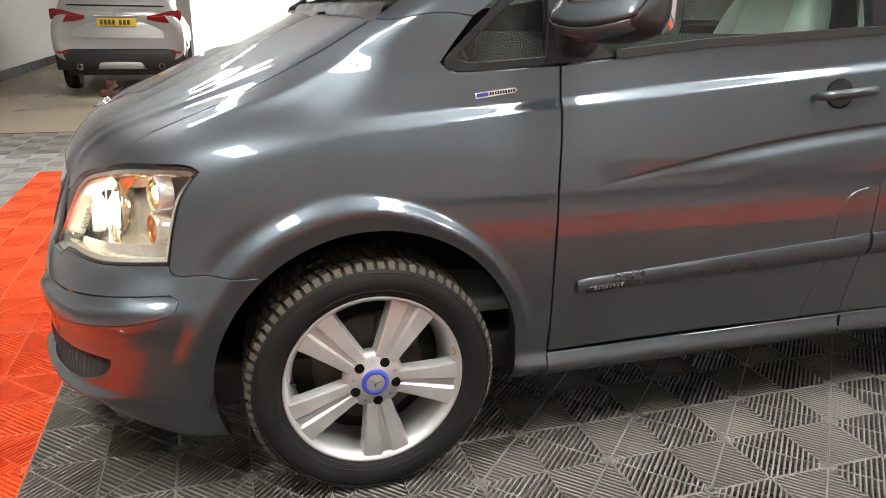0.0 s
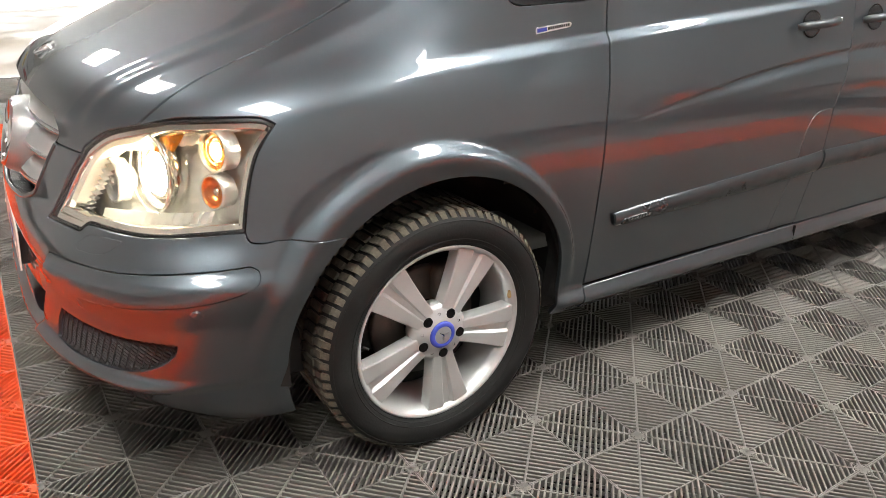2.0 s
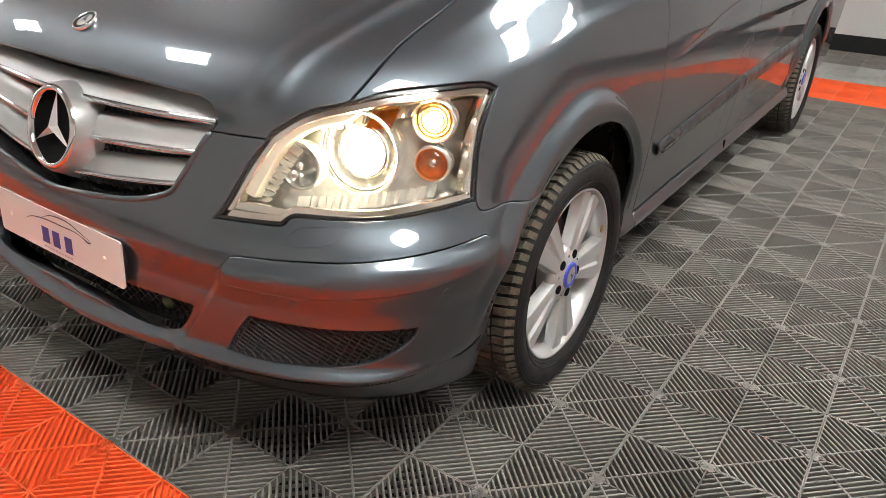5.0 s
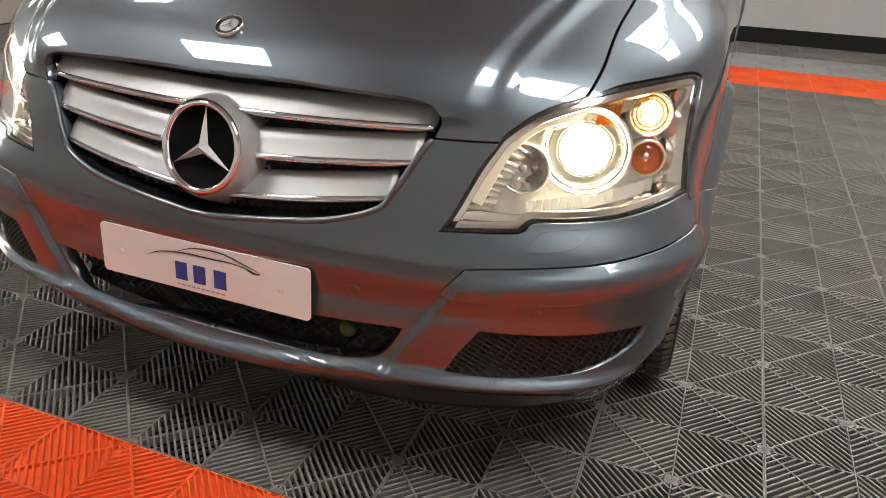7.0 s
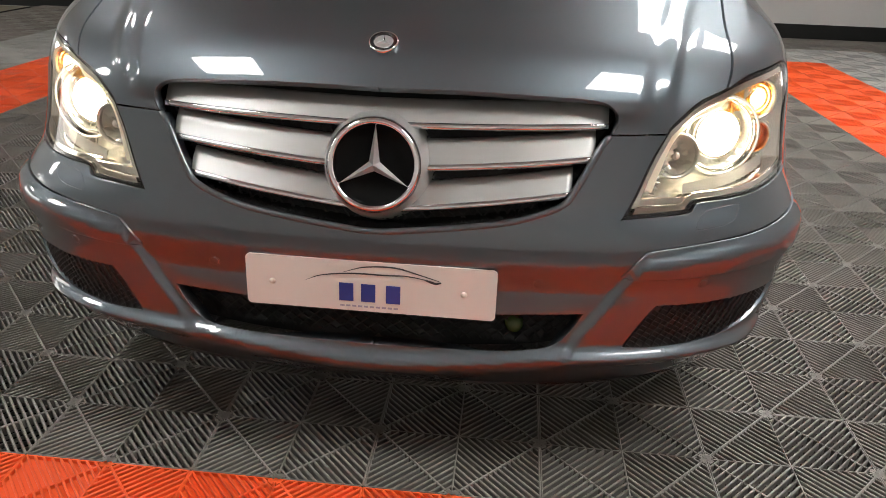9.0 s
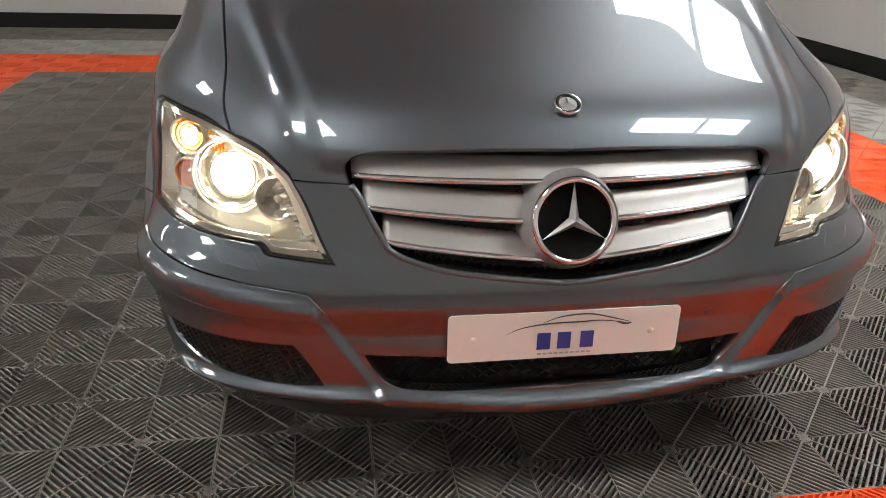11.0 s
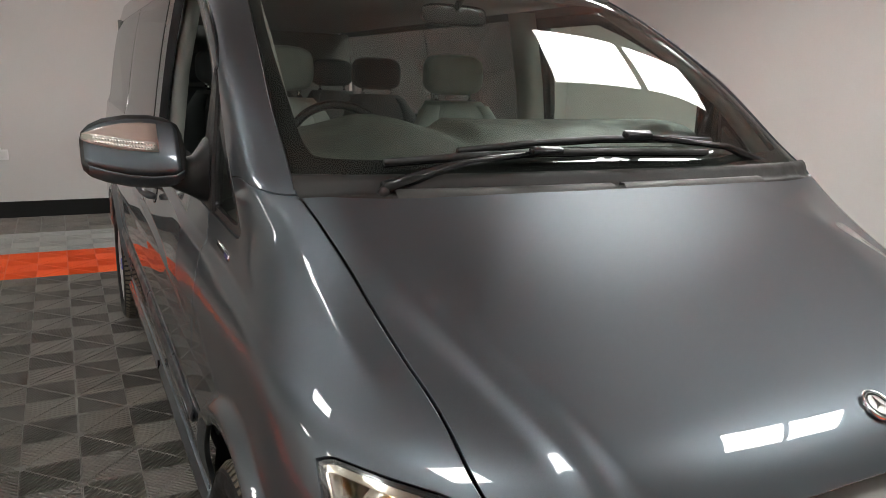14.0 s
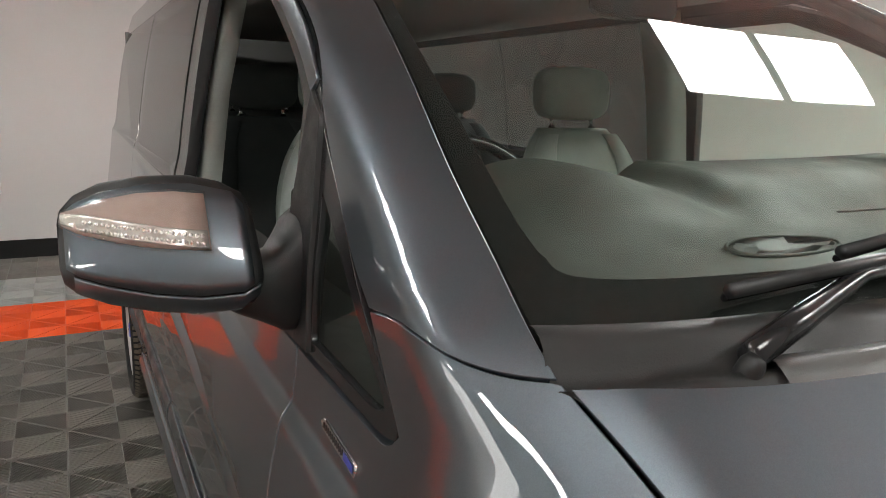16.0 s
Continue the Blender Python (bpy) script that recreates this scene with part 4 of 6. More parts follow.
def swoosh(pts, w):
    c = chain([tuple(p) for p in pts], .004)
    left, right = [], []
    n = len(c)
    for i in range(n):
        t = c[min(i + 1, n - 1)] - c[max(i - 1, 0)]
        t /= max(np.hypot(*t), 1e-9)
        h = w * math.sin(math.pi * min(max((i + .5) / n, 0), 1)) ** .5 / 2
        left.append((c[i][0] - t[1] * h, c[i][1] + t[0] * h))
        right.append((c[i][0] + t[1] * h, c[i][1] - t[0] * h))
    bm = bmesh.new()
    va, vb = [bm.verts.new((*p, 0)) for p in left], [bm.verts.new((*p, 0)) for p in right]
    for i in range(n - 1):
        bm.faces.new((vb[i], vb[i + 1], va[i + 1], va[i]))
    bm.transform(plate_at @ pose(0, 0, .0012))
    return bm
part("plate_drawing", joined(swoosh([(-.135, .006), (-.10, .020), (-.04, .028), (.03, .029), (.08, .030), (.135, .022)], .0035),
                             swoosh([(-.055, .030), (-.01, .044), (.05, .047), (.10, .036), (.150, .022)], .0035), swoosh([(.112, .026), (.135, .019), (.152, .022)], .005)), ink, plate, "line drawing of a car roof")
for x in (-.205, .195):
    part("plate_screw", lathe([(0, .003), (.004, .0025), (.0065, .0008), (.007, 0)], 20, plate_at @ pose(x, -.002, .001)), material("screw cap", (.75, .68, .58), .4), plate)
part("plate_holder", slab(round_rect(.50, .09, .008), .035, plate_at @ pose(0, .004, -.005)), black_plastic, plate, smooth=False)

# headlights
lamp_white = glow("lit headlamp", (1.0, .88, .64), 135)
lamp_soft = glow("lit side lamp", (1.0, .70, .32), 55)
lamp_chrome = material("lamp reflector", (.86, .83, .76), .12, 1.0)
lamp_grey = material("lamp bezel", (.86, .80, .66), .3, .3)
lamp_silver = material("lamp inner silver", (.84, .82, .77), .20, .70)
nodes, links = lamp_silver.node_tree.nodes, lamp_silver.node_tree.links
place, cells, dents = nodes.new("ShaderNodeTexCoord"), nodes.new("ShaderNodeTexVoronoi"), nodes.new("ShaderNodeBump")
cells.inputs["Scale"].default_value = 55
dents.inputs["Strength"].default_value, dents.inputs["Distance"].default_value = .5, .004
links.new(place.outputs["Object"], cells.inputs["Vector"])
links.new(cells.outputs["Distance"], dents.inputs["Height"])
links.new(dents.outputs[0], nodes["Principled BSDF"].inputs["Normal"])
clear_plastic = pane("inner clear plastic", (.92, .92, .90), 1.5)


def bowl(r, deep, m):
    return lathe([(r * 1.05, .004), (r, .006), (r * .97, 0)] + [(r * math.cos(t), -deep * math.sin(t)) for t in np.linspace(.12, math.pi / 2, 9)], 40, m)


def aim(x, y, z, out=14, up=4):
    """A frame at a lamp unit of the left side, facing forward and a little outward."""
    return pose(x, y, z, 90 - up, 0, out)


headlights = []
for k, s in enumerate((1, -1)):
    hl = sheet_part("headlight", [sheet(grown(light_line, .001), holes=[grown(light_line, -.0045)], da=.02, dz=.02, lip=.03, lift=-.003, sides=(s,))[0]], black_gloss, van, "lit headlight unit behind clear cover")
    sheet_part("lamp_housing", sheet(grown(light_line, -.001), da=.015, dz=.015, lip=0, lift=-.085, sides=(s,)), lamp_silver, hl, "silvered housing")
    edge = sheet(grown(light_line, -.004), holes=[grown(light_line, -.016)], da=.03, dz=.03, lip=.07, lift=-.008, sides=(s,))
    sheet_part("lamp_bezel", edge, lamp_chrome, hl, "chromed inner rim")
    headlights.append(hl)
bezel_band = ring_of([fz(.520, .664), fz(.56, .668), fz(.634, .666)], [fz(.634, .666), fz(.70, .668), fz(.80, .672), fz(.86, .682)], [fz(.86, .682), fz(.80, .658), fz(.70, .655), fz(.634, .655)], [fz(.634, .655), fz(.512, .655)], [fz(.512, .655), fz(.520, .664)])
for k, s in enumerate((1, -1)):
    sheet_part("lamp_shelf", sheet(bezel_band, da=.02, dz=.01, lip=.06, lift=-.010, sides=(s,)), lamp_chrome, headlights[k])
sweep = ring_of([fz(.530, .690), fz(.557, .748), fz(.60, .806), fz(.66, .842), fz(.72, .858)], [fz(.72, .858), fz(.70, .835), fz(.645, .815), fz(.600, .775), fz(.575, .720), fz(.56, .680)], [fz(.56, .680), fz(.530, .690)])
for k, s in enumerate((1, -1)):
    sheet_part("lamp_trim", sheet(sweep, da=.02, dz=.015, lip=.04, lift=-.018, sides=(s,)), lamp_grey, headlights[k], "pale inner trim")
m_main, m_high, m_turn, m_side = aim(.706, -.588, .762), aim(.608, -.655, .730, 8), aim(.806, -.492, .822, 22), aim(.812, -.502, .738, 22)


def facet_fan(r0, r1, z0, z1, n, m, twist=.25, rings=3, wave=.004):
    """A dished ring of mirror facets, each tilted a little against its neighbours."""
    bm = bmesh.new()
    rng = random.Random(int(1000 * r1) + n)
    for q in range(rings):
        for k in range(n):
            p = []
            for a, b in ((0, 0), (1, 0), (1, 1), (0, 1)):
                u = (q + b) / rings
                r, t = r0 + (r1 - r0) * u, math.tau * (k + a + twist * u + .5 * (q % 2)) / n
                h = z0 + (z1 - z0) * u ** 1.5 + rng.uniform(-wave, wave)
                p.append(bm.verts.new((r * math.cos(t), r * math.sin(t), h)))
            bm.faces.new(p)
    bm.transform(m)
    return bm


def flutes(line_a, line_b, n, deep, lift):
    """A strip of upright mirror flutes between two lines of the skin, given as end points in (x, z)."""
    bm = bmesh.new()
    (ax, az), (bx, bz) = line_a
    (cx, cz), (dx, dz) = line_b
    for k in range(n):
        p = []
        for u, d in ((k / n, 0), ((k + .5) / n, deep), ((k + 1) / n, 0)):
            for x, z in ((ax + (bx - ax) * u, az + (bz - az) * u), (cx + (dx - cx) * u, cz + (dz - cz) * u)):
                c = body(np.array(fz(x, z)[0]), np.array(z), lift - d)
                p.append(bm.verts.new(tuple(c)))
        bm.faces.new((p[0], p[2], p[3], p[1]))
        bm.faces.new((p[2], p[4], p[5], p[3]))
    return bm


amber_chrome = material("amber chrome", (.95, .55, .20), .16, 1.0)
pair("main_reflector", bowl(.074, .06, m_main), lamp_chrome, headlights)
pair("main_facets", facet_fan(.050, .076, -.030, .002, 22, m_main), lamp_silver, headlights, "mirror facets round the projector", smooth=False)
pair("main_ring", lathe([(.076, .0), (.080, .016), (.085, .016), (.087, .0), (.085, -.03)], 48, m_main), clear_plastic, headlights, "clear ring")
pair("main_ring_edge", lathe([(.0795, .0155), (.0815, .018), (.0845, .018), (.086, .0155)], 48, m_main), lamp_silver, headlights, "bright ring edge")
pair("main_lamp", lathe([(0, .022), (.02, .020), (.036, .012), (.045, -.004), (.046, -.02)], 40, m_main), lamp_white, headlights, "glowing projector lens")
pair("main_collar", lathe([(.046, -.004), (.049, .002), (.055, -.002), (.057, -.03)], 40, m_main), lamp_chrome, headlights)
pair("high_reflector", bowl(.047, .05, m_high), lamp_silver, headlights)
pair("high_facets", facet_fan(.012, .045, -.036, -.004, 14, m_high, rings=3, wave=.003), lamp_silver, headlights, "mirror facets", smooth=False)
pair("high_bulb", lathe([(0, .010), (.009, .006), (.013, -.010), (.013, -.04)], 20, m_high), clear_plastic, headlights)
pair("high_bulb_cap", lathe([(0, .0115), (.006, .0105), (.0085, .006)], 20, m_high), lamp_silver, headlights)
pair("high_ring", lathe([(.043, .004), (.045, .010), (.048, .010), (.050, .002), (.049, -.02)], 40, m_high), lamp_silver, headlights, "bright ring")
for a, b, n, d, lift in ((((.535, .672), (.60, .790)), ((.580, .672), (.63, .775)), 9, .012, -.040), (((.64, .664), (.86, .690)), ((.64, .690), (.86, .712)), 16, .010, -.036),
                         (((.66, .838), (.84, .880)), ((.66, .812), (.84, .860)), 13, .010, -.040)):
    pair("lamp_flutes", flutes(a, b, n, d, lift), lamp_silver, headlights, "mirror flutes round the lamps", smooth=False)
# amber reflection near the top of the lamp, put in as a tinted strip
pair("amber_cast_flutes", flutes(((.735, .862), (.775, .874)), ((.735, .820), (.775, .820)), 5, .008, -.030), amber_chrome, headlights, "mirror flutes tinted with the amber cast near the turn lamp", smooth=False)
pair("turn_reflector", bowl(.040, .035, m_turn), amber_chrome, headlights, "amber reflector")
pair("turn_lamp", lathe([(0, .004), (.012, .001), (.021, -.010), (.018, -.03)], 24, m_turn), lamp_soft, headlights, "glowing amber lamp")
pair("turn_rings", joined(*[lathe([(r, -.014 + .3 * r), (r + .003, -.009 + .3 * r), (r + .006, -.014 + .3 * r)], 32, m_turn) for r in (.015, .023, .031)]), amber_chrome, headlights, "amber ringed reflector")
pair("turn_lens", lathe([(0, .012), (.018, .010), (.032, .005), (.038, -.002), (.039, -.012)], 32, m_turn), clear_plastic, headlights, "clear lens")
pair("turn_lens_ribs", joined(*[tube([(x, h, .0135 - .0000075 * 1e6 * (x * x + h * h)) for x in np.linspace(-math.sqrt(.034 ** 2 - h * h), math.sqrt(.034 ** 2 - h * h), 9)], .0012, 6) for h in np.arange(-.028, .029, .007)]), clear_plastic, headlights, "fine ribs of the lens")
for ob in bpy.data.objects:
    if ob.name.startswith("turn_lens_ribs"):
        ob.matrix_basis = m_turn if ob.name == "turn_lens_ribs" else Matrix.Scale(-1, 4, (1, 0, 0)) @ m_turn @ Matrix.Scale(-1, 4, (1, 0, 0))
pair("turn_bezel", lathe([(.038, .000), (.040, .006), (.043, .006), (.045, .0), (.045, -.03)], 36, m_turn), lamp_silver, headlights, "bright ring")
pair("side_reflector", bowl(.032, .03, m_side), material("orange chrome", (.95, .36, .10), .2, .7), headlights, "orange reflector")
pair("side_lamp", lathe([(0, .000), (.008, -.002), (.011, -.008), (.011, -.026)], 24, m_side), lamp_chrome, headlights, "silver bulb")
pair("side_lens", lathe([(0, .010), (.016, .008), (.026, .003), (.030, -.003), (.031, -.012)], 32, m_side), clear_plastic, headlights, "clear lens")
pair("side_bezel", lathe([(.031, .000), (.033, .005), (.036, .005), (.038, .0), (.038, -.03)], 36, m_side), lamp_silver, headlights, "bright ring")
strip_light = ring_of([fz(.508, .659), fz(.56, .661), fz(.624, .662)], [fz(.624, .662), fz(.621, .643)], [fz(.621, .643), fz(.501, .640)], [fz(.501, .640), fz(.508, .659)], gap=.008)
for k, s in enumerate((1, -1)):
    sheet_part("daylight_strip", sheet(strip_light, da=.01, dz=.008, lip=.02, lift=-.012, sides=(s,)), clear_plastic, headlights[k])
    bm = bmesh.new()
    for x in np.arange(.512, .615, .009):
        p = body(np.array(fz(x, .651)[0]), np.array(.651), -.018)
        bmesh.ops.create_uvsphere(bm, u_segments=8, v_segments=6, radius=.0042, matrix=Matrix.Translation((s * p[0], p[1], p[2])))
    part("daylight_beads", bm, lamp_chrome, headlights[k])
    cover = sheet_part("lamp_cover", [sheet(grown(light_line, -.001), da=.012, dz=.012, lip=0, lift=.0, sides=(s,))[0]], lens_clear, headlights[k], "clear moulded cover")
    cover.visible_shadow = False

# ---- wheels ----
def wheel(spin):
    """A wheel about the local z axis, its face at z = 0: tyre, tread, rim, spokes, cap, bolts, brake."""
    w = new("wheel")
    w["label"] = "five-spoke silver alloy wheel with black tyre"
    R = .330
    side = [(.232, -.006), (.240, .004), (.252, .012), (.272, .020), (.293, .021), (.310, .013), (.321, .0), (.3215, -.012)]
    tread = [(.3215, -.012), (.3225, -.05), (.3225, -.16), (.3215, -.198)]
    back = [(.321, -.208), (.308, -.226), (.28, -.232), (.25, -.222), (.235, -.20), (.225, -.19)]
    tyre = part("tyre", lathe(side + tread[1:] + back, 96), rubber, w, "black rubber tyre")
    # raised rings and lettering dashes on the side wall
    part("tyre_ribs", joined(*[lathe([(r - .0012, z - .001), (r - .0006, z + .0012), (r + .0006, z + .0012), (r + .0012, z - .001)], 96) for r, z in ((.2475, .0085), (.258, .0150), (.306, .0165))]), rubber, tyre)
    bm = bmesh.new()
    rng = random.Random(5)
    for k in range(70):
        a = math.tau * k / 70
        if (k // 7) % 3 == 1:
            continue
        r0, r1 = .276, .276 + .011 * rng.uniform(.6, 1)
        da = .010 * rng.uniform(.5, 1)
        q = [bm.verts.new((r * math.cos(t), r * math.sin(t), .0222)) for r, t in ((r0, a), (r1, a), (r1, a + da), (r0, a + da))]
        bm.faces.new(q[::-1])
    part("tyre_moulding", bm, rubber, tyre)["kind"] = "stuff"
    bm = bmesh.new()
    n = 74
    for k in range(n):
        for row, (z0, z1, lag) in enumerate(((-.004, -.040, 0), (-.048, -.098, .5), (-.106, -.152, 0), (-.160, -.200, .5))):
            a0 = math.tau * (k + lag) / n
            skew = (.25, .12, -.12, -.25)[row] * math.tau / n
            wd = math.tau / n * .66
            r1 = R if row in (1, 2) else R - .0018
            lo = [(z0, a0), (z0, a0 + wd), (z1, a0 + wd + skew), (z1, a0 + skew)]
            top = [bm.verts.new((r1 * math.cos(a), r1 * math.sin(a), z)) for z, a in lo]
            bot = [bm.verts.new((.320 * math.cos(a), .320 * math.sin(a), z)) for z, a in lo]
            bm.faces.new(top)
            for i in range(4):
                bm.faces.new((bot[i], bot[(i + 1) % 4], top[(i + 1) % 4], top[i]))
    bmesh.ops.recalc_face_normals(bm, faces=list(bm.faces))
    part("tread", bm, tread_dust, tyre, "dusty block tread", smooth=False)
    bm = bmesh.new()
    wd = math.tau / n * .62
    q = [bm.verts.new((r * math.cos(a), r * math.sin(a), z)) for r, z, a in ((.3285, -.006, 0), (.3285, -.006, wd), (.3135, .0135, wd), (.3135, .0135, 0), (.316, .004, 0), (.316, .004, wd))]
    for f in ((0, 1, 2, 3), (3, 2, 5, 4), (0, 3, 4), (1, 5, 2)):
        bm.faces.new([q[i] for i in f])
    bmesh.ops.recalc_face_normals(bm, faces=list(bm.faces))
    lug = mesh_of("shoulder_block", bm, tread_dust, False)
    for k in range(n):
        ob = new("shoulder_block", lug)
        ob.parent, ob.matrix_basis = tyre, Matrix.Rotation(math.tau * k / n, 4, "Z")
    # rim
    rim = part("rim", lathe([(.2365, .000), (.2385, .003), (.2365, .006), (.231, .004), (.226, -.004), (.221, -.010), (.214, -.030), (.205, -.075), (.200, -.14), (.222, -.19), (.232, -.19)], 96), alloy, w, "silver alloy rim")
    hubs = lathe([(0, .004), (.036, .004), (.040, .001), (.066, -.003), (.078, -.010), (.082, -.03), (.07, -.06)], 60)
    part("hub", hubs, alloy, rim)
    spoke = bmesh.new()
    # half widths and heights of the spoke's section from hub to rim
    rows = []
    for r, hw, h, dip in ((.060, .030, -.004, .000), (.085, .034, -.004, .003), (.13, .043, -.003, .006), (.18, .054, -.002, .008), (.215, .063, -.003, .007), (.229, .067, -.004, .003)):
        g = .006 + .012 * (r - .05) / .18
        rows.append([(r, -hw - .006, h - .03), (r, -hw, h - .002), (r, -hw + .003, h), (r, -g, h + .001), (r, -g * .55, h - dip), (r, g * .55, h - dip), (r, g, h + .001), (r, hw - .003, h), (r, hw, h - .002), (r, hw + .006, h - .03)])
    vr = [[spoke.verts.new(p) for p in row] for row in rows]
    for r0, r1 in zip(vr, vr[1:]):
        for k in range(9):
            spoke.faces.new((r0[k], r1[k], r1[k + 1], r0[k + 1]))
    for row in (vr[0], vr[-1]):
        spoke.faces.new(row)
    bmesh.ops.recalc_face_normals(spoke, faces=list(spoke.faces))
    me = mesh_of("spoke", spoke, alloy, False)
    bolt_me = mesh_of("bolt", lathe([(0, -.0030), (.006, -.0030), (.0075, -.0036), (.0090, -.0032), (.0125, -.0022), (.0132, -.006)], 18), frit_black)
    for k in range(5):
        a = spin + math.tau * k / 5
        for nm, mesh, m in (("spoke", me, Matrix.Rotation(a, 4, "Z")), ("bolt", bolt_me, Matrix.Rotation(a, 4, "Z") @ Matrix.Translation((.057, 0, .0035)))):
            ob = new(nm, mesh)
            ob.parent, ob.matrix_basis = rim, m
    for k in range(5):
        a = spin + math.tau * (k + .5) / 5
        part("small_hole", lathe([(0, -.0005), (.0035, -.0005), (.0042, .001)], 12, Matrix.Rotation(a, 4, "Z") @ Matrix.Translation((.057, 0, -.0015))), black_plastic, rim)
    cap = part("hub_cap", lathe([(0, .011), (.018, .010), (.0245, .009)], 40), satin, rim, "grey hub cap with emblem")
    part("cap_ring", lathe([(.0240, .009), (.0255, .0105), (.034, .0095), (.0365, .006), (.0368, .0)], 48), material("blue enamel", (.06, .09, .52), .3), rim, "blue enamel ring")
    part("cap_star", three_point_star(.019, .0035, .004, pose(0, 0, .0108, 0, 0, 20)), chrome, rim, smooth=False)
    part("valve", tube([(-.011, -.214, -.03), (-.011, -.203, -.006)], .0035), black_plastic, rim)
    part("rust_mark", pillow(.224 * math.cos(spin + 1.69), .224 * math.sin(spin + 1.69), -.0055, .012, .007, .003), rust, rim, "brown rust mark on the rim")
    part("brake_disc", lathe([(.06, -.085), (.075, -.085), (.150, -.083), (.150, -.108), (.06, -.108)], 60), dark_metal, w, "dull brake disc")
    part("brake_caliper", pillow(-.105, .075, -.085, .05, .06, .035, 5), dark_metal, w)
    part("wheel_back", lathe([(0, -.115), (.204, -.12), (.204, -.125)], 40), liner_black, w)
    return w


first = wheel(math.radians(8))
first.parent = van
face = .916
# left wheels turn their face outward along +x, right wheels along -x
first.matrix_basis = Matrix.Translation((face, 0, .318)) @ pose(0, 0, 0, 0, 90, 0)
[copy_thing(first, Matrix.Translation((face, 3.2, .318)) @ pose(0, 0, 0, 0, 90, 0) @ Matrix.Rotation(.9, 4, "Z")),
          copy_thing(first, Matrix.Translation((-face, 0, .318)) @ pose(0, 0, 0, 0, -90, 0) @ Matrix.Rotation(.4, 4, "Z")),
          copy_thing(first, Matrix.Translation((-face, 3.2, .318)) @ pose(0, 0, 0, 0, -90, 0) @ Matrix.Rotation(1.7, 4, "Z"))]

# ---- mirrors, wipers, scuttle, trims, handles ----
LEAN = .040


def mirror_section(x, y, z0, z1, deep, sq=2.2):
    """An upright rounded section across the mirror's length."""
    out = []
    for t in np.linspace(0, math.tau, 29)[:-1]:
        c, s = math.cos(t), math.sin(t)
        yy = -math.copysign(abs(c) ** (2 / sq), c)
        zz = math.copysign(abs(s) ** (2 / sq), s)
        out.append((x, y + deep * (.5 + .5 * yy) + (LEAN * zz * -yy if yy < 0 else 0), (z0 + z1) / 2 + (z1 - z0) / 2 * zz))
    return out


spans = ((.930, .449, 1.205, 1.300, .10), (.940, .442, 1.182, 1.322, .125), (.965, .447, 1.172, 1.336, .14), (1.00, .463, 1.168, 1.343, .145), (1.05, .489, 1.170, 1.341, .135),
         (1.10, .516, 1.180, 1.331, .115), (1.13, .533, 1.192, 1.316, .09), (1.146, .546, 1.208, 1.298, .06), (1.150, .560, 1.225, 1.282, .03))
shell = loft([mirror_section(*s) for s in spans])
mirrors = pair("door_mirror", shell, black_plastic, van, "door mirror with painted cap and clear indicator")


def mirror_patch(rows, lift, thick):
    """A skin laid over the mirror's front: rows of (x, z low, z high)."""
    xs = [s[0] for s in spans]
    secs = []
    for x, z0, z1 in rows:
        y = np.interp(x, xs, [s[1] for s in spans])
        a, b = np.interp(x, xs, [s[2] for s in spans]), np.interp(x, xs, [s[3] for s in spans])
        deep = np.interp(x, xs, [s[4] for s in spans])
        front = []
        for z in np.linspace(z0, z1, 9):
            zz = np.clip((z - (a + b) / 2) / ((b - a) / 2), -.985, .985)
            c = (1 - abs(zz) ** 2.2) ** (1 / 2.2)
            front.append((x, y + deep * (.5 - .5 * c) + LEAN * zz * c - lift - .004, z))
        secs.append(front + [(p[0], p[1] + thick, p[2]) for p in front[::-1]])
    return loft(secs)


pair("mirror_cap", mirror_patch([(.944, 1.222, 1.312), (.955, 1.214, 1.326), (1.0, 1.208, 1.335), (1.05, 1.210, 1.333), (1.10, 1.219, 1.322), (1.13, 1.228, 1.308), (1.143, 1.236, 1.296)], .006, .010), paint, mirrors, "painted mirror cap")
pair("mirror_lower_cap", mirror_patch([(.936, 1.186, 1.222), (.955, 1.180, 1.210), (1.0, 1.178, 1.205), (1.05, 1.180, 1.207), (1.10, 1.190, 1.216), (1.135, 1.204, 1.226)], .004, .010), paint, mirrors)
# matt brown here is the mirrored surroundings, painted into the reflector's colour
pair("indicator_back", mirror_patch([(.988, 1.262, 1.324), (1.02, 1.262, 1.326), (1.06, 1.264, 1.323), (1.10, 1.270, 1.314), (1.13, 1.276, 1.302), (1.145, 1.282, 1.296)], .0085, .006), worn("ribbed reflector", (.30, .22, .20), (.38, .29, .26), .5, .1, scale=40), mirrors, "ribbed inner reflector")
pair("indicator_strip", mirror_patch([(.990, 1.264, 1.284), (1.03, 1.266, 1.286), (1.08, 1.272, 1.292), (1.12, 1.278, 1.297), (1.146, 1.284, 1.296)], .011, .005), lamp_silver, mirrors, "silver strip of small lenses")
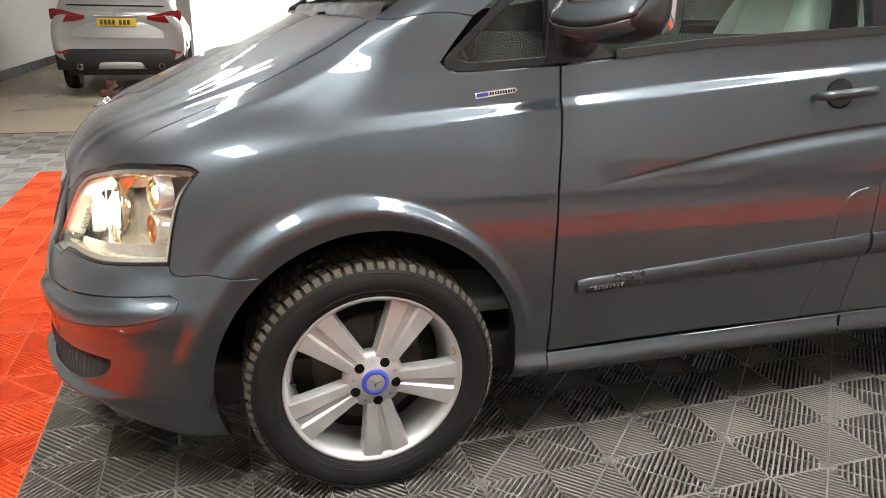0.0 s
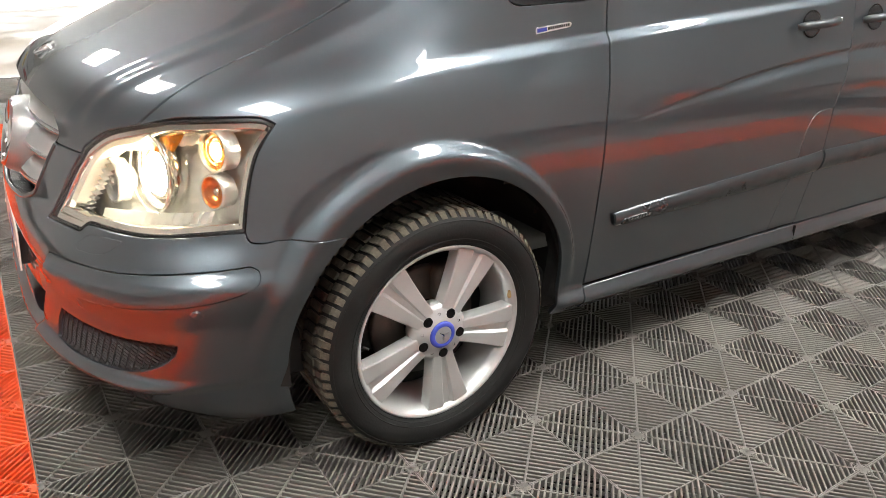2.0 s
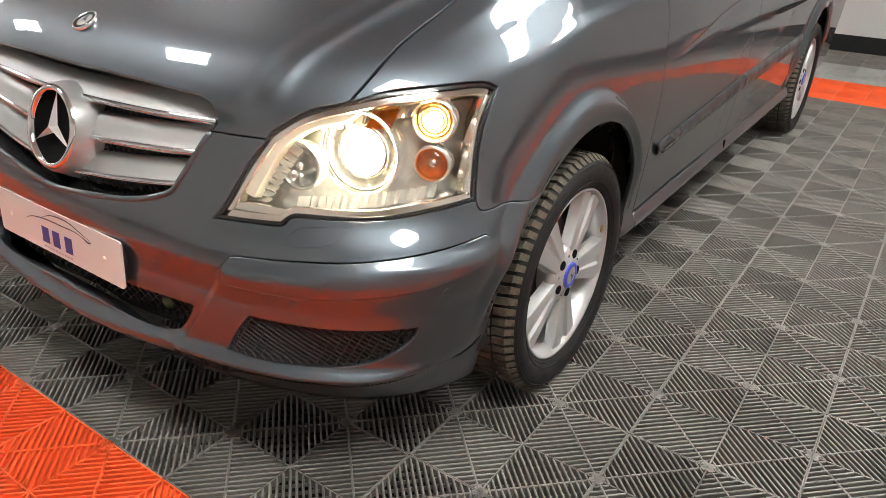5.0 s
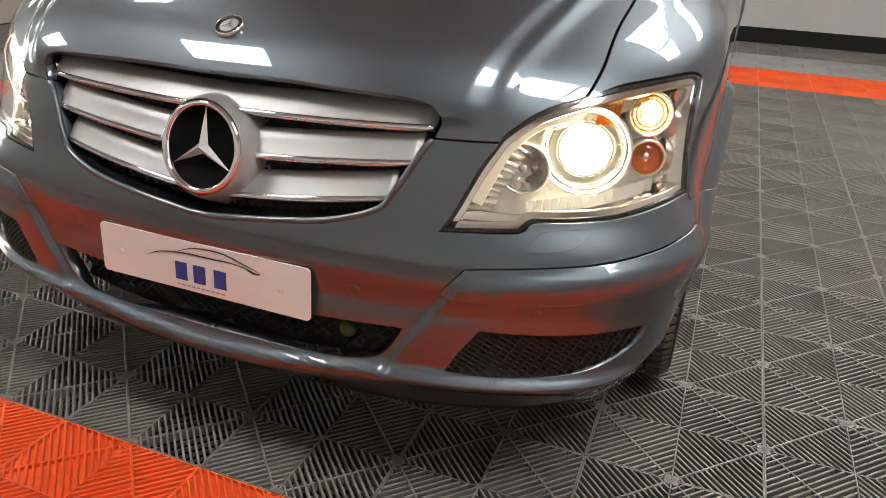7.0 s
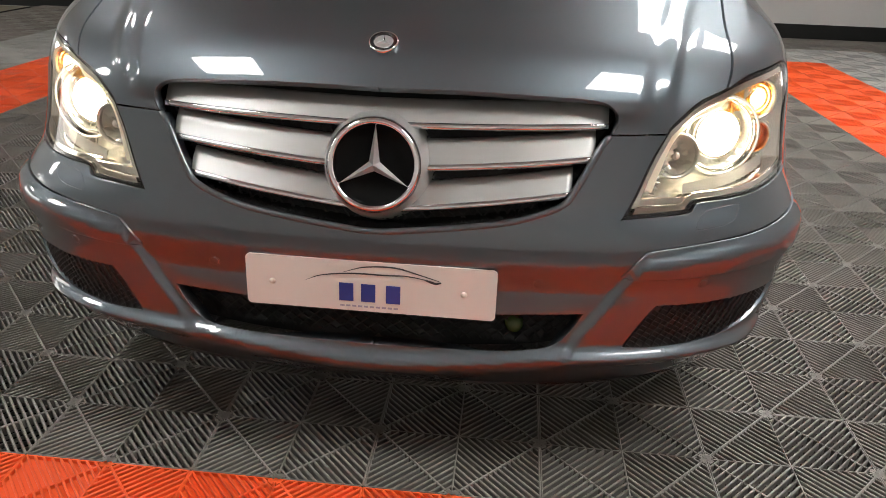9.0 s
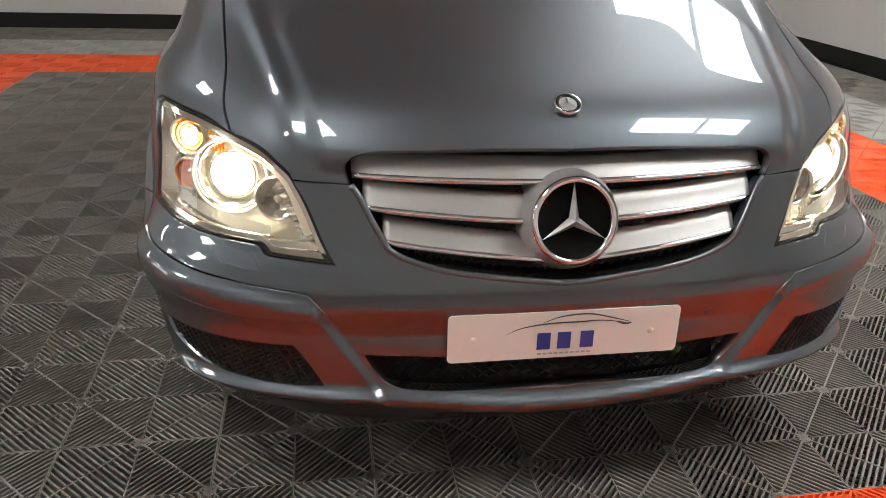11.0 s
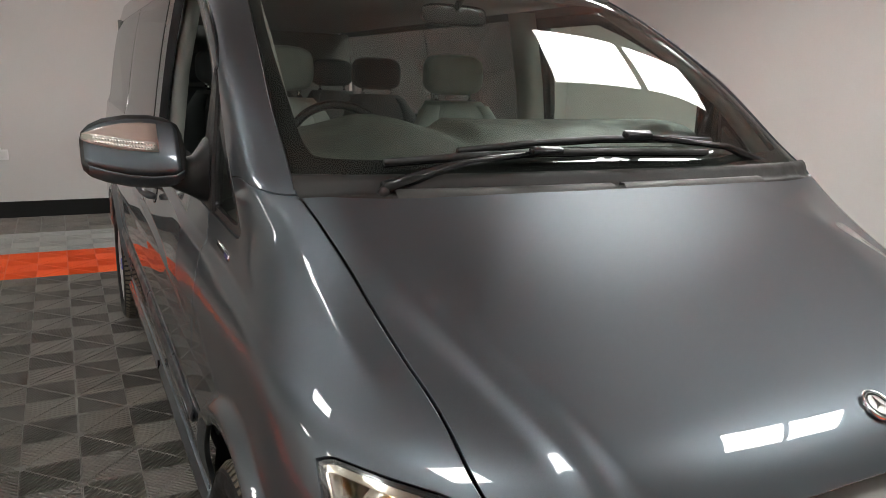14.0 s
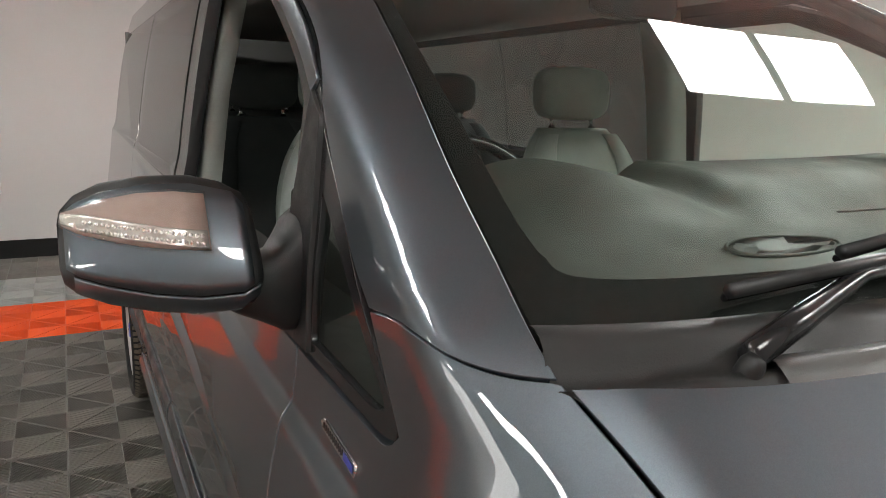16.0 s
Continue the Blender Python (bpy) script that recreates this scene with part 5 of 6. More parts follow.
for row in (0, 1):
    bm = bmesh.new()
    for x in np.arange(.996, 1.125, .0062):
        y = float(np.interp(x, [q[0] for q in spans], [q[1] for q in spans]))
        z = 1.269 + .0085 * row + .011 * (x - .99) / .13
        a, b, deep = (float(np.interp(x, [q[0] for q in spans], [q[k] for q in spans])) for k in (2, 3, 4))
        zz = min(max((z - (a + b) / 2) / ((b - a) / 2), -.98), .98)
        y += deep * (.5 - .5 * (1 - abs(zz) ** 2.2) ** (1 / 2.2)) + LEAN * zz * (1 - abs(zz) ** 2.2) ** (1 / 2.2) - .0155
        bmesh.ops.create_uvsphere(bm, u_segments=8, v_segments=6, radius=.0028, matrix=Matrix.Translation((x, y, z)))
    for ob in pair("indicator_bead_row", bm, lamp_silver, mirrors, "row of tiny bright lenses"):
        ob["kind"] = "stuff"
pair("indicator_cover", mirror_patch([(.986, 1.259, 1.327), (1.02, 1.259, 1.329), (1.06, 1.261, 1.326), (1.10, 1.267, 1.317), (1.13, 1.273, 1.305), (1.148, 1.280, 1.298)], .0105, .006), lens_clear, mirrors, "clear indicator cover")
pair("mirror_glass", slab(round_rect(.18, .13, .03), .004, pose(1.035, .605, 1.255, 90, 0, 180 + 25)), chrome, mirrors)
def arm_section(x, y0, y1, z0, z1, n=24):
    out = []
    for t in np.linspace(0, math.tau, n + 1)[:-1]:
        c, k = math.cos(t), math.sin(t)
        out.append((x, (y0 + y1) / 2 + (y1 - y0) / 2 * math.copysign(abs(c) ** .7, c), (z0 + z1) / 2 + (z1 - z0) / 2 * math.copysign(abs(k) ** .7, k)))
    return out


arm = loft([arm_section(*q) for q in ((.975, .470, .535, 1.180, 1.250), (.950, .464, .540, 1.166, 1.246), (.925, .463, .548, 1.154, 1.242), (.905, .465, .562, 1.142, 1.246), (.890, .467, .580, 1.132, 1.262), (.872, .470, .60, 1.128, 1.285), (.850, .474, .61, 1.128, 1.30))])
pair("mirror_arm", arm, black_plastic, mirrors, "black mirror arm")
foot = ring_of([sz(.452, 1.119), sz(.52, 1.123), sz(.640, 1.135)], [sz(.640, 1.135), sz(.590, 1.165), sz(.560, 1.23), sz(.530, 1.33), sz(.496, 1.452)], [sz(.496, 1.452), sz(.462, 1.425)], [sz(.455, 1.42), sz(.452, 1.119)])
for k, s in enumerate((1, -1)):
    sheet_part("mirror_foot", sheet(foot, da=.02, dz=.02, lip=.02, lift=.003, sides=(s,)), black_plastic, mirrors[k], "black mirror base on the door")

# scuttle below the windscreen
def scuttle_row(u, up, x1=.786):
    """A line across the van at a share u of the way from the bonnet's edge to the glass."""
    out = []
    for x in np.linspace(-x1, x1, 49):
        y0, y1 = float(front_y(x, 1.205)) + .004, float(front_y(x, 1.250)) + .010
        out.append((x, y0 + (y1 - y0) * u, 1.200 + .056 * u + up - .016 * float(step01(np.array((abs(x) - .66) / .09))) * (1 - u)))
    return out


scuttle_grey = worn("grey scuttle plastic", (.017, .0165, .016), (.027, .026, .025), .55, scale=20, grain=500, spec=.35)
scuttle = part("scuttle", loft([scuttle_row(*q) for q in ((-.08, -.02, .745), (0, 0, .752), (.22, .005, .775), (.30, .005), (.36, -.006), (.60, -.008), (.70, .004), (.80, .006), (.92, .003), (1.05, -.006))], ring=False), scuttle_grey, van, "grey plastic scuttle with a drain groove")
for x0, x1 in ((-.60, -.06), (-.03, .46)):
    cap = []
    for u, up in ((.06, .004), (.12, .010), (.30, .012), (.46, .004), (.50, -.006)):
        r = scuttle_row(u, up)
        xs = [p[0] for p in r]
        cap.append([(x, float(np.interp(x, xs, [p[1] for p in r])), float(np.interp(x, xs, [p[2] for p in r]))) for x in np.linspace(x0, x1, 24)])
    part("scuttle_panel", loft(cap, ring=False), worn("paler scuttle plastic", (.048, .047, .045), (.068, .066, .063), .5, scale=20, grain=500, spec=.4), scuttle, "paler raised cover panel")


def glass_at(x, z, lift):
    a = np.array(x if x >= 0 else -x)
    p = body(np.array(fz(abs(x), z)[0]), np.array(z), lift)
    return Vector((math.copysign(p[0], x) if x else 0, p[1], p[2]))


def wiper(pivot, elbow, tip, blade):
    w = part("wiper", lathe([(0, .017), (.008, .015), (.012, .006), (.013, -.02)], 20, Matrix.Translation(pivot) @ pose(0, 0, 0, 25, 0, 0)), black_plastic, van, "black wiper arm and blade")
    mid = Vector(pivot).lerp(Vector(elbow), .45) + Vector((0, 0, .008))
    part("wiper_arm", tube([Vector(pivot) + Vector((0, 0, .012)), mid, Vector(elbow) + Vector((0, -.008, .010)), Vector(tip) + Vector((0, -.010, .012))], [.013, .014, .009, .006]), black_gloss, w)
    pts = [glass_at(x, z, .018) for x, z in blade]
    part("wiper_blade", tube(pts, .008, 8), black_plastic, w)
    part("wiper_rubber", tube([p + Vector((0, .006, -.008)) for p in pts], .004, 6), frit_black, w)
    part("wiper_clip", box_bm(-.045, .045, -.010, .010, -.006, .010, .004), black_gloss, w).matrix_basis = Matrix.Translation(Vector(tip) + Vector((0, -.012, .014))) @ pose(0, 0, 0, 30, 0, 3)
    return w


wiper((-.622, -.020, 1.222), (-.41, .030, 1.268), (-.215, .010, 1.285), ((-.60, 1.262), (-.40, 1.272), (-.20, 1.276), (0, 1.276), (.16, 1.274), (.316, 1.270)))
wiper((.645, .050, 1.225), (.42, .050, 1.290), (.085, .045, 1.318), ((-.42, 1.282), (-.2, 1.298), (0, 1.306), (.2, 1.306), (.38, 1.300)))

# rubbing strips, belt trims, handles, badges
strip_grey = worn("grey strip paint", (.060, .066, .072), (.070, .077, .083), .40, .7, scale=10, bump=.02, coat=.35)
rub = ring_of([sz(.560, .526), sz(.564, .542), sz(.60, .553), sz(1.06, .582), sz(1.545, .611)], [sz(1.545, .611), sz(1.537, .538)], [sz(1.537, .538), sz(1.075, .521), sz(.684, .508), sz(.585, .507), sz(.565, .514), sz(.560, .526)])
rub2 = ring_of([sz(1.560, .612), sz(2.70, .640)], [sz(2.70, .640), sz(2.70, .568)], [sz(2.70, .568), sz(1.552, .539)], [sz(1.552, .539), sz(1.560, .612)])


def strip_skin(a, z, lift=0.0):
    """The skin under a rubbing strip, swollen to a half-round bar."""
    y = skin(a, z)[..., 1]
    mid = np.where(y < 1.55, .530 + .0465 * (y - .6), .5755 + .0252 * (y - 1.555))
    tall = .0235 + .0130 * np.clip((y - .6) / .6, 0, 1)
    return body(a, z, lift + .0125 * np.clip(1 - ((z - mid) / tall) ** 2, 0, 1) ** .8)


for line in (rub, rub2):
    both("rubbing_strip", line, strip_grey, van, "raised grey rubbing strip", lift=.003, lip=.006, da=.015, dz=.005, surface=strip_skin)
tag = loop_of([sz(.590, .516), sz(.587, .524), sz(.60, .531), sz(.68, .536), sz(.700, .532), sz(.697, .524), sz(.66, .520)], .006)
for s in (1, -1):
    t = sheet_part("trim_badge", sheet(tag, da=.01, dz=.006, lip=.006, lift=.0195, sides=(s,)), black_gloss, van, "dark oval badge with pale lettering bars")
    bm = bmesh.new()
    for y in np.arange(.605, .69, .0115):
        z = .5235 + .055 * (y - .605)
        f = [bm.verts.new(tuple(body(np.array(sz(yy, zz)[0]), np.array(zz), .0206) * np.array([s, 1, 1]))) for yy, zz in ((y, z), (y + .006, z), (y + .006, z + .008), (y, z + .008))]
        bm.faces.new(f)
    part("lettering_bars", bm, material("dull grey bars", (.16, .16, .16), .4), t)
emblem = ring_of([sz(.268, 1.036), sz(.268, 1.050)], [sz(.268, 1.050), sz(.37, 1.062)], [sz(.37, 1.062), sz(.378, 1.057), sz(.372, 1.050)], [sz(.372, 1.050), sz(.268, 1.036)], gap=.008)
for s in (1, -1):
    t = sheet_part("wing_badge", sheet(emblem, da=.01, dz=.008, lip=.004, lift=.004, sides=(s,)), chrome, van, "small silver and blue badge on the wing")
    bm = bmesh.new()
    f = [bm.verts.new(tuple(body(np.array(sz(y, z)[0]), np.array(z), .0047) * np.array([s, 1, 1]))) for y, z in ((.271, 1.039), (.300, 1.043), (.300, 1.0515), (.271, 1.048))]
    bm.faces.new(f)
    part("badge_field", bm, blue, t, "blue field")
    bm = bmesh.new()
    for y in np.arange(.304, .366, .0068):
        z = 1.045 + .11 * (y - .304)
        f = [bm.verts.new(tuple(body(np.array(sz(yy, zz)[0]), np.array(zz), .0047) * np.array([s, 1, 1]))) for yy, zz in ((y, z), (y + .0042, z), (y + .0042, z + .007), (y, z + .007))]
        bm.faces.new(f)
    part("lettering_bars", bm, black_gloss, t)
belt_trim = ring_of([sz(.640, 1.128), sz(.931, 1.157), sz(1.40, 1.189)], [sz(1.40, 1.189), sz(1.515, 1.196), sz(1.515, 1.214)], [sz(1.515, 1.214), sz(1.40, 1.210), sz(.931, 1.179), sz(.640, 1.150)], [sz(.640, 1.150), sz(.640, 1.128)])
both("belt_trim", belt_trim, black_plastic, van, "dull black window trim", lift=.008, lip=.012, da=.03, dz=.01)


def skin_point(y, z, lift, s):
    return Vector(tuple(body(np.array(sz(y, z)[0]), np.array(z), lift) * np.array([s, 1, 1])))


def handle(y, z, s, rise=.016):
    cup = []
    for r, d in ((.052, .0015), (.046, .0015), (.030, .0018)):
        cup.append([tuple(skin_point(y + .088 + r * math.cos(t) * .95, z + .006 + r * math.sin(t) * .80, d, s)) for t in np.linspace(0, math.tau, 33)[:-1]])
    h = part("door_handle", loft(cup, ring=True), black_gloss, van, "grey pull handle over a dark cup")
    grip, rad = [], []
    for u in np.linspace(0, 1, 15):
        lift = .010 + .034 * math.sin(math.pi * u) ** .55
        grip.append(skin_point(y + .004 + .196 * u, z - .002 + rise * u, lift, s))
        rad.append(.0135 if .05 < u < .95 else .010)
    g = tube(grip, rad, 12)
    for v in g.verts:
        v.co.z = z + (v.co.z - z) * 1.0
    part("grip", g, strip_grey, h, "body-coloured grip")
    part("lock", lathe([(0, .003), (.006, .003), (.008, .001), (.008, -.003)], 16, Matrix.Translation(skin_point(y + .188, z + rise * .93, .034, s)) @ pose(0, 0, 0, 0, 90 * s, 0)), chrome, h)
    return h


for s in (1, -1):
    handle(1.262, 1.026, s)
    handle(1.62, 1.040, s)
# sill strip joints
for s in (1, -1):
    part("sill_joint", box_bm(-.004, .004, -.003, .003, -.03, .022, .001), frit_black, van).matrix_basis = Matrix.Translation(skin_point(1.508, .318, .006, s))

# ---- inside of the cab ----
leather = worn("pale green-grey leather", (.27, .31, .28), (.34, .38, .35), .42, scale=14, grain=260, bump=.18)
dark_leather = worn("dark seat cloth", (.06, .068, .068), (.09, .10, .10), .7, scale=14, grain=260)
dash_plastic = worn("grey-green dashboard plastic", (.028, .033, .026), (.038, .043, .035), .6, scale=10, grain=700, bump=.3)
cabin = worn("cabin trim", (.12, .12, .112), (.16, .16, .15), .85, scale=6)
pale_trim = worn("pale pillar trim", (.40, .41, .38), (.46, .47, .44), .6, scale=6)

part("headlining", box_bm(-.68, .68, .90, 4.0, 1.76, 1.78), worn("headlining cloth", (.18, .177, .165), (.22, .216, .20), .9, scale=6), van)
part("cab_floor", box_bm(-.82, .82, .15, 4.0, .44, .48), cabin, van)
part("cab_rear_wall", box_bm(-.80, .80, 3.98, 4.02, .48, 1.76), cabin, van)
for s in (1, -1):
    part("door_lining", box_bm(s * .86 - .012, s * .86 + .012, .52, 1.46, .48, 1.13, .004), pale_trim, van)
for s in (1, -1):
    bm = loft([[(s * (float(side_x(1.5, z)) - d), y, z) for d, y in ((.045, 1.46), (.045, 1.62), (.10, 1.60), (.10, 1.50))] for z in (.48, .9, 1.2, 1.45, 1.76)])
    part("centre_pillar_trim", bm, pale_trim, van, "pale plastic pillar trim")
    bm = loft([[(s * (x - d), y + e, z) for d, e in ((0, 0), (.03, .03), (.045, -.02), (.012, -.035))] for x, y, z in ((.765, .17, 1.25), (.762, .35, 1.40), (.735, .60, 1.56), (.69, .98, 1.76))])
    part("screen_pillar_trim", bm, cabin, van)
    part("side_lining", box_bm(s * .84 - .01, s * .84 + .01, 1.62, 4.0, .48, 1.21), cabin, van)


def dash_z(x, y):
    t = step01(np.array((y - .06) / .55))
    z = 1.232 + .060 * t
    z += .052 * math.exp(-((x + .385) / .155) ** 2) * float(step01(np.array((y - .22) / .28)))
    z += .042 * float(step01(np.array((x + .20) / .07))) * float(step01(np.array((y - .33) / .16)))
    return float(z)


bm = bmesh.new()
ys = list(np.linspace(.02, .66, 34))
rows = []
for x in np.linspace(-.80, .80, 81):
    col = [(x, y + .10 * (x / .8) ** 2, dash_z(x, y)) for y in ys]
    y1, z1 = col[-1][1], col[-1][2]
    col += [(x, y1 + .012, z1 - .006), (x, y1 + .018, z1 - .03), (x, y1 - .03, z1 - .10), (x, y1 + .02, z1 - .20), (x, y1 - .05, .75), (x, y1 - .2, .50)]
    rows.append([bm.verts.new(p) for p in col])
for r0, r1 in zip(rows, rows[1:]):
    for k in range(len(r0) - 1):
        bm.faces.new((r0[k], r1[k], r1[k + 1], r0[k + 1]))
dash = part("dashboard", bm, dash_plastic, van, "grey-green dashboard with instrument hood")
def oval(r, lift):
    return [(-.22 + .115 * r * math.cos(t), .255 + .034 * r * math.sin(t), dash_z(-.22 + .115 * r * math.cos(t), .255 + .034 * r * math.sin(t)) + lift) for t in np.linspace(0, math.tau, 41)[:-1]]


part("dash_vent", loft([oval(.90, .0012), oval(.5, .0012), oval(.05, .0012)]), black_plastic, dash, "dark oval air vent")
part("dash_vent_rim", tube(oval(1, .0), .003, 8, True), dash_plastic, dash)
part("dash_panel_line", tube([(x, .36, dash_z(x, .36) + .0005) for x in np.linspace(.05, .72, 20)], .0022, 6), black_plastic, dash)

wheel_at = pose(-.385, .865, 1.185, 68, 0, 0)
steer = part("steering_wheel", tube([tuple(wheel_at @ Vector((.188 * math.cos(t), .188 * math.sin(t), 0))) for t in np.linspace(0, math.tau, 49)[:-1]], .015, 10, True), black_gloss, van, "black leather steering wheel")
part("wheel_hub", pillow(0, 0, 0, .075, .065, .03), black_plastic, steer).matrix_basis = wheel_at
for a in (0, 180, 270):
    part("wheel_spoke", tube([tuple(wheel_at @ Vector((r * math.cos(radians(a)), r * math.sin(radians(a)), -.004))) for r in (.05, .12, .182)], .014, 8), black_plastic, steer)
part("steering_column", tube([(-.385, .85, 1.17), (-.385, .66, 1.08)], .04, 14), black_plastic, steer)


def shoulder(u):
    """Half width of a backrest: full below, rounded off at the shoulders."""
    return .238 if u < .5 else .238 - .098 * ((u - .5) / .5) ** 2.4


def seat(x, y, mat, bolster):
    top = new("seat")
    top.parent = van
    top["label"] = "pale green-grey leather front seat with headrest" if mat is leather else "dark rear seat with headrest"
    part("cushion", pillow(x, y - .26, .74, .25, .27, .10, 4), mat, top)
    secs = []
    for u in list(np.linspace(0, .8, 10)) + list(np.linspace(.83, 1, 9)):
        z = .78 + .58 * u
        yc = y - .10 + .17 * u
        w = shoulder(u)
        d = .075 * (1 - .25 * u) * (1 - max(0, (u - .82) / .18) ** 3 * .6)
        secs.append([(x + w * math.copysign(abs(math.cos(t)) ** .6, math.cos(t)), yc + d * math.copysign(abs(math.sin(t)) ** .6, math.sin(t)), z) for t in np.linspace(0, math.tau, 33)[:-1]])
    back = part("backrest", loft(secs), mat, top)
    for s in (1, -1):
        rows = []
        for u in np.linspace(.05, .97, 14):
            z, yc = .78 + .58 * u, y - .10 + .17 * u
            w, k = shoulder(u), .055 * (1 - .5 * max(0, (u - .7) / .3))
            rows.append([(x + s * (w - k + k * math.cos(t)), yc - .035 + k * math.sin(t), z) for t in np.linspace(0, math.tau, 13)[:-1]])
        part("side_bolster", loft(rows), bolster, back)
    for s in (1, -1):
        part("headrest_post", tube([(x + s * .085, y + .075, 1.34), (x + s * .085, y + .085, 1.42)], .0065), chrome, top)
        part("post_collar", lathe([(.0, .008), (.010, .007), (.013, 0)], 14, Matrix.Translation((x + s * .085, y + .075, 1.362))), black_gloss, top)
    part("headrest", pillow(x, y + .085, 1.475, .143, .055, .088, 3.6), mat, top)
    return top


for x in (.40, -.40):
    seat(x, 1.50, leather, worn("grey-green bolster", (.30, .34, .315), (.36, .40, .375), .45, scale=14, grain=260))
for x, y in ((.42, 2.45), (-.42, 2.45), (0, 3.3), (.45, 3.3), (-.45, 3.3)):
    seat(x, y, dark_leather, dark_leather)
mirror_in = part("rear_view_mirror", pillow(0, .86, 1.66, .12, .02, .035, 4), black_gloss, van)
part("mirror_stalk", tube([(0, .85, 1.68), (0, .80, 1.725)], .012), black_plastic, mirror_in)

# ---- the silver car in the workshop, seen from behind ----
silver = material("silver car paint", (.40, .40, .395), .3, .4, 1.0)
suv = tagged(new("car"), "silver hatchback car in the workshop, tail towards the van", "car")
CX, CY, CZ = -9.30, -1.68, .06


def ring_at_x(x, hw, z0, z1, crown=.08):
    out = []
    for t in np.linspace(0, math.tau, 41)[:-1]:
        c, s = math.cos(t), math.sin(t)
        yy = math.copysign(abs(c) ** .42, c) * hw * (1 - crown * max(0, s))
        zz = (z0 + z1) / 2 + (z1 - z0) / 2 * math.copysign(abs(s) ** .5, s)
        out.append((CX - x, CY + yy, CZ + zz))
    return out


part("body", loft([ring_at_x(.02, .82, .50, 1.02), ring_at_x(.0, .88, .38, 1.10), ring_at_x(.06, .905, .34, 1.16), ring_at_x(.3, .91, .30, 1.18), ring_at_x(2.2, .91, .28, 1.16), ring_at_x(4.2, .88, .28, 1.05), ring_at_x(4.4, .70, .35, .9)]), silver, suv)
part("cabin", loft([ring_at_x(.10, .80, 1.0, 1.22, .1), ring_at_x(.30, .76, 1.0, 1.50, .16), ring_at_x(.6, .74, 1.0, 1.58, .2), ring_at_x(2.0, .74, 1.0, 1.60, .2), ring_at_x(3.2, .72, 1.0, 1.12, .1)]), silver, suv)
part("rear_window", loft([[(CX - .10 - .28 * u + .02, CY + k * (.66 - .10 * u), CZ + 1.18 + .28 * u) for k in (-1, -.5, 0, .5, 1)] for u in (0, .5, 1)], ring=False), tinted, suv)
part("tailgate_panel", loft([[(CX + .012 - .02 * abs(k) ** 3 - .04 * u, CY + k * .62, CZ + .74 + .30 * u) for k in np.linspace(-1, 1, 13)] for u in (0, .15, .5, .85, 1)], ring=False), silver, suv)
part("lower_bumper", loft([[(CX + .035 - d - .09 * abs(k) ** 4, CY + k * .88, CZ + z) for k in np.linspace(-1, 1, 21)] for d, z in ((.05, .28), (.0, .32), (-.012, .40), (-.01, .50), (.0, .56), (.03, .585))], ring=False), black_plastic, suv, "black lower bumper")
part("skid_plate", loft([[(CX + .056 - d - .06 * abs(k) ** 4, CY + k * .42, CZ + z) for k in np.linspace(-1, 1, 13)] for d, z in ((.02, .30), (0, .33), (0, .39), (.015, .41))], ring=False), satin, suv, "silver skid plate")
for s in (1, -1):
    lamp = part("tail_lamp", loft([[(CX + .03 - .12 * (u ** 2), CY + s * (.42 + .47 * u), CZ + z0 + (z1 - z0) * v) for v in np.linspace(0, 1, 5)] for u, z0, z1 in ((0, 1.00, 1.05), (.3, .97, 1.08), (.6, .955, 1.12), (.85, .965, 1.14), (1, 1.0, 1.13))], ring=False), material("red lens", (.20, .006, .008), .10), suv, "red tail lamp")
    part("lamp_bar", loft([[(CX + .036 - .12 * (u ** 2), CY + s * (.46 + .40 * u), CZ + 1.035 + .02 * u + v) for v in (0, .016)] for u in np.linspace(0, 1, 6)], ring=False), material("deep red bar", (.55, .02, .02), .2), lamp)
    part("reflector", box_bm(CX + .0, CX + .012, CY + s * .78 - .07, CY + s * .78 + .07, CZ + .52, CZ + .55, .004), material("red reflector", (.4, .01, .01), .2), suv)
    part("exhaust_tip", lathe([(.036, .05), (.040, .055), (.043, .05), (.043, -.05)], 24, Matrix.Translation((CX + .01, CY + s * .56, CZ + .335)) @ pose(0, 0, 0, 0, 90, 0)), chrome, suv)
    for x in (.85, 3.5):
        w = part("wheel", lathe([(.20, -.08), (.31, -.10), (.335, -.06), (.335, .06), (.31, .10), (.20, .09)], 40, Matrix.Translation((CX - x, CY + s * .80, .335)) @ pose(0, 0, 0, 90, 0, 0)), rubber, suv)
        part("rim", lathe([(0, .06), (.05, .07), (.20, .05), (.205, .08), (.21, .03)], 30, Matrix.Translation((CX - x, CY + s * .80, .335)) @ pose(0, 0, 0, 90 * s, 0, 0)), alloy, w)
    part("tail_arch", loft([[(CX - .85 + (.36 + d) * math.cos(t), CY + s * (.905 + e), .335 + (.36 + d) * math.sin(t)) for t in np.linspace(0, math.pi, 20)] for d, e in ((0, .012), (.05, .012), (.06, .0))], ring=False), black_plastic, suv)
pl = part("number_plate", box_bm(CX + .022, CX + .032, CY - .26, CY + .26, CZ + .905, CZ + 1.015, .004), material("yellow plate", (.80, .55, .02), .35), suv, "yellow number plate with dark bars")
part("plate_bars", joined(*[box_bm(CX + .0322, CX + .0335, CY + y, CY + y + .038, CZ + .925, CZ + .995) for y in (-.225, -.17, -.115, -.06, .03, .085, .14)]), ink, pl, smooth=False)
part("tail_badge", lathe([(0, .006), (.036, .006), (.041, .0)], 30, Matrix.Translation((CX + .012, CY, CZ + 1.085)) @ pose(0, 0, 0, 0, 90, 0)), material("round blue and white badge", (.35, .42, .55), .25), suv)
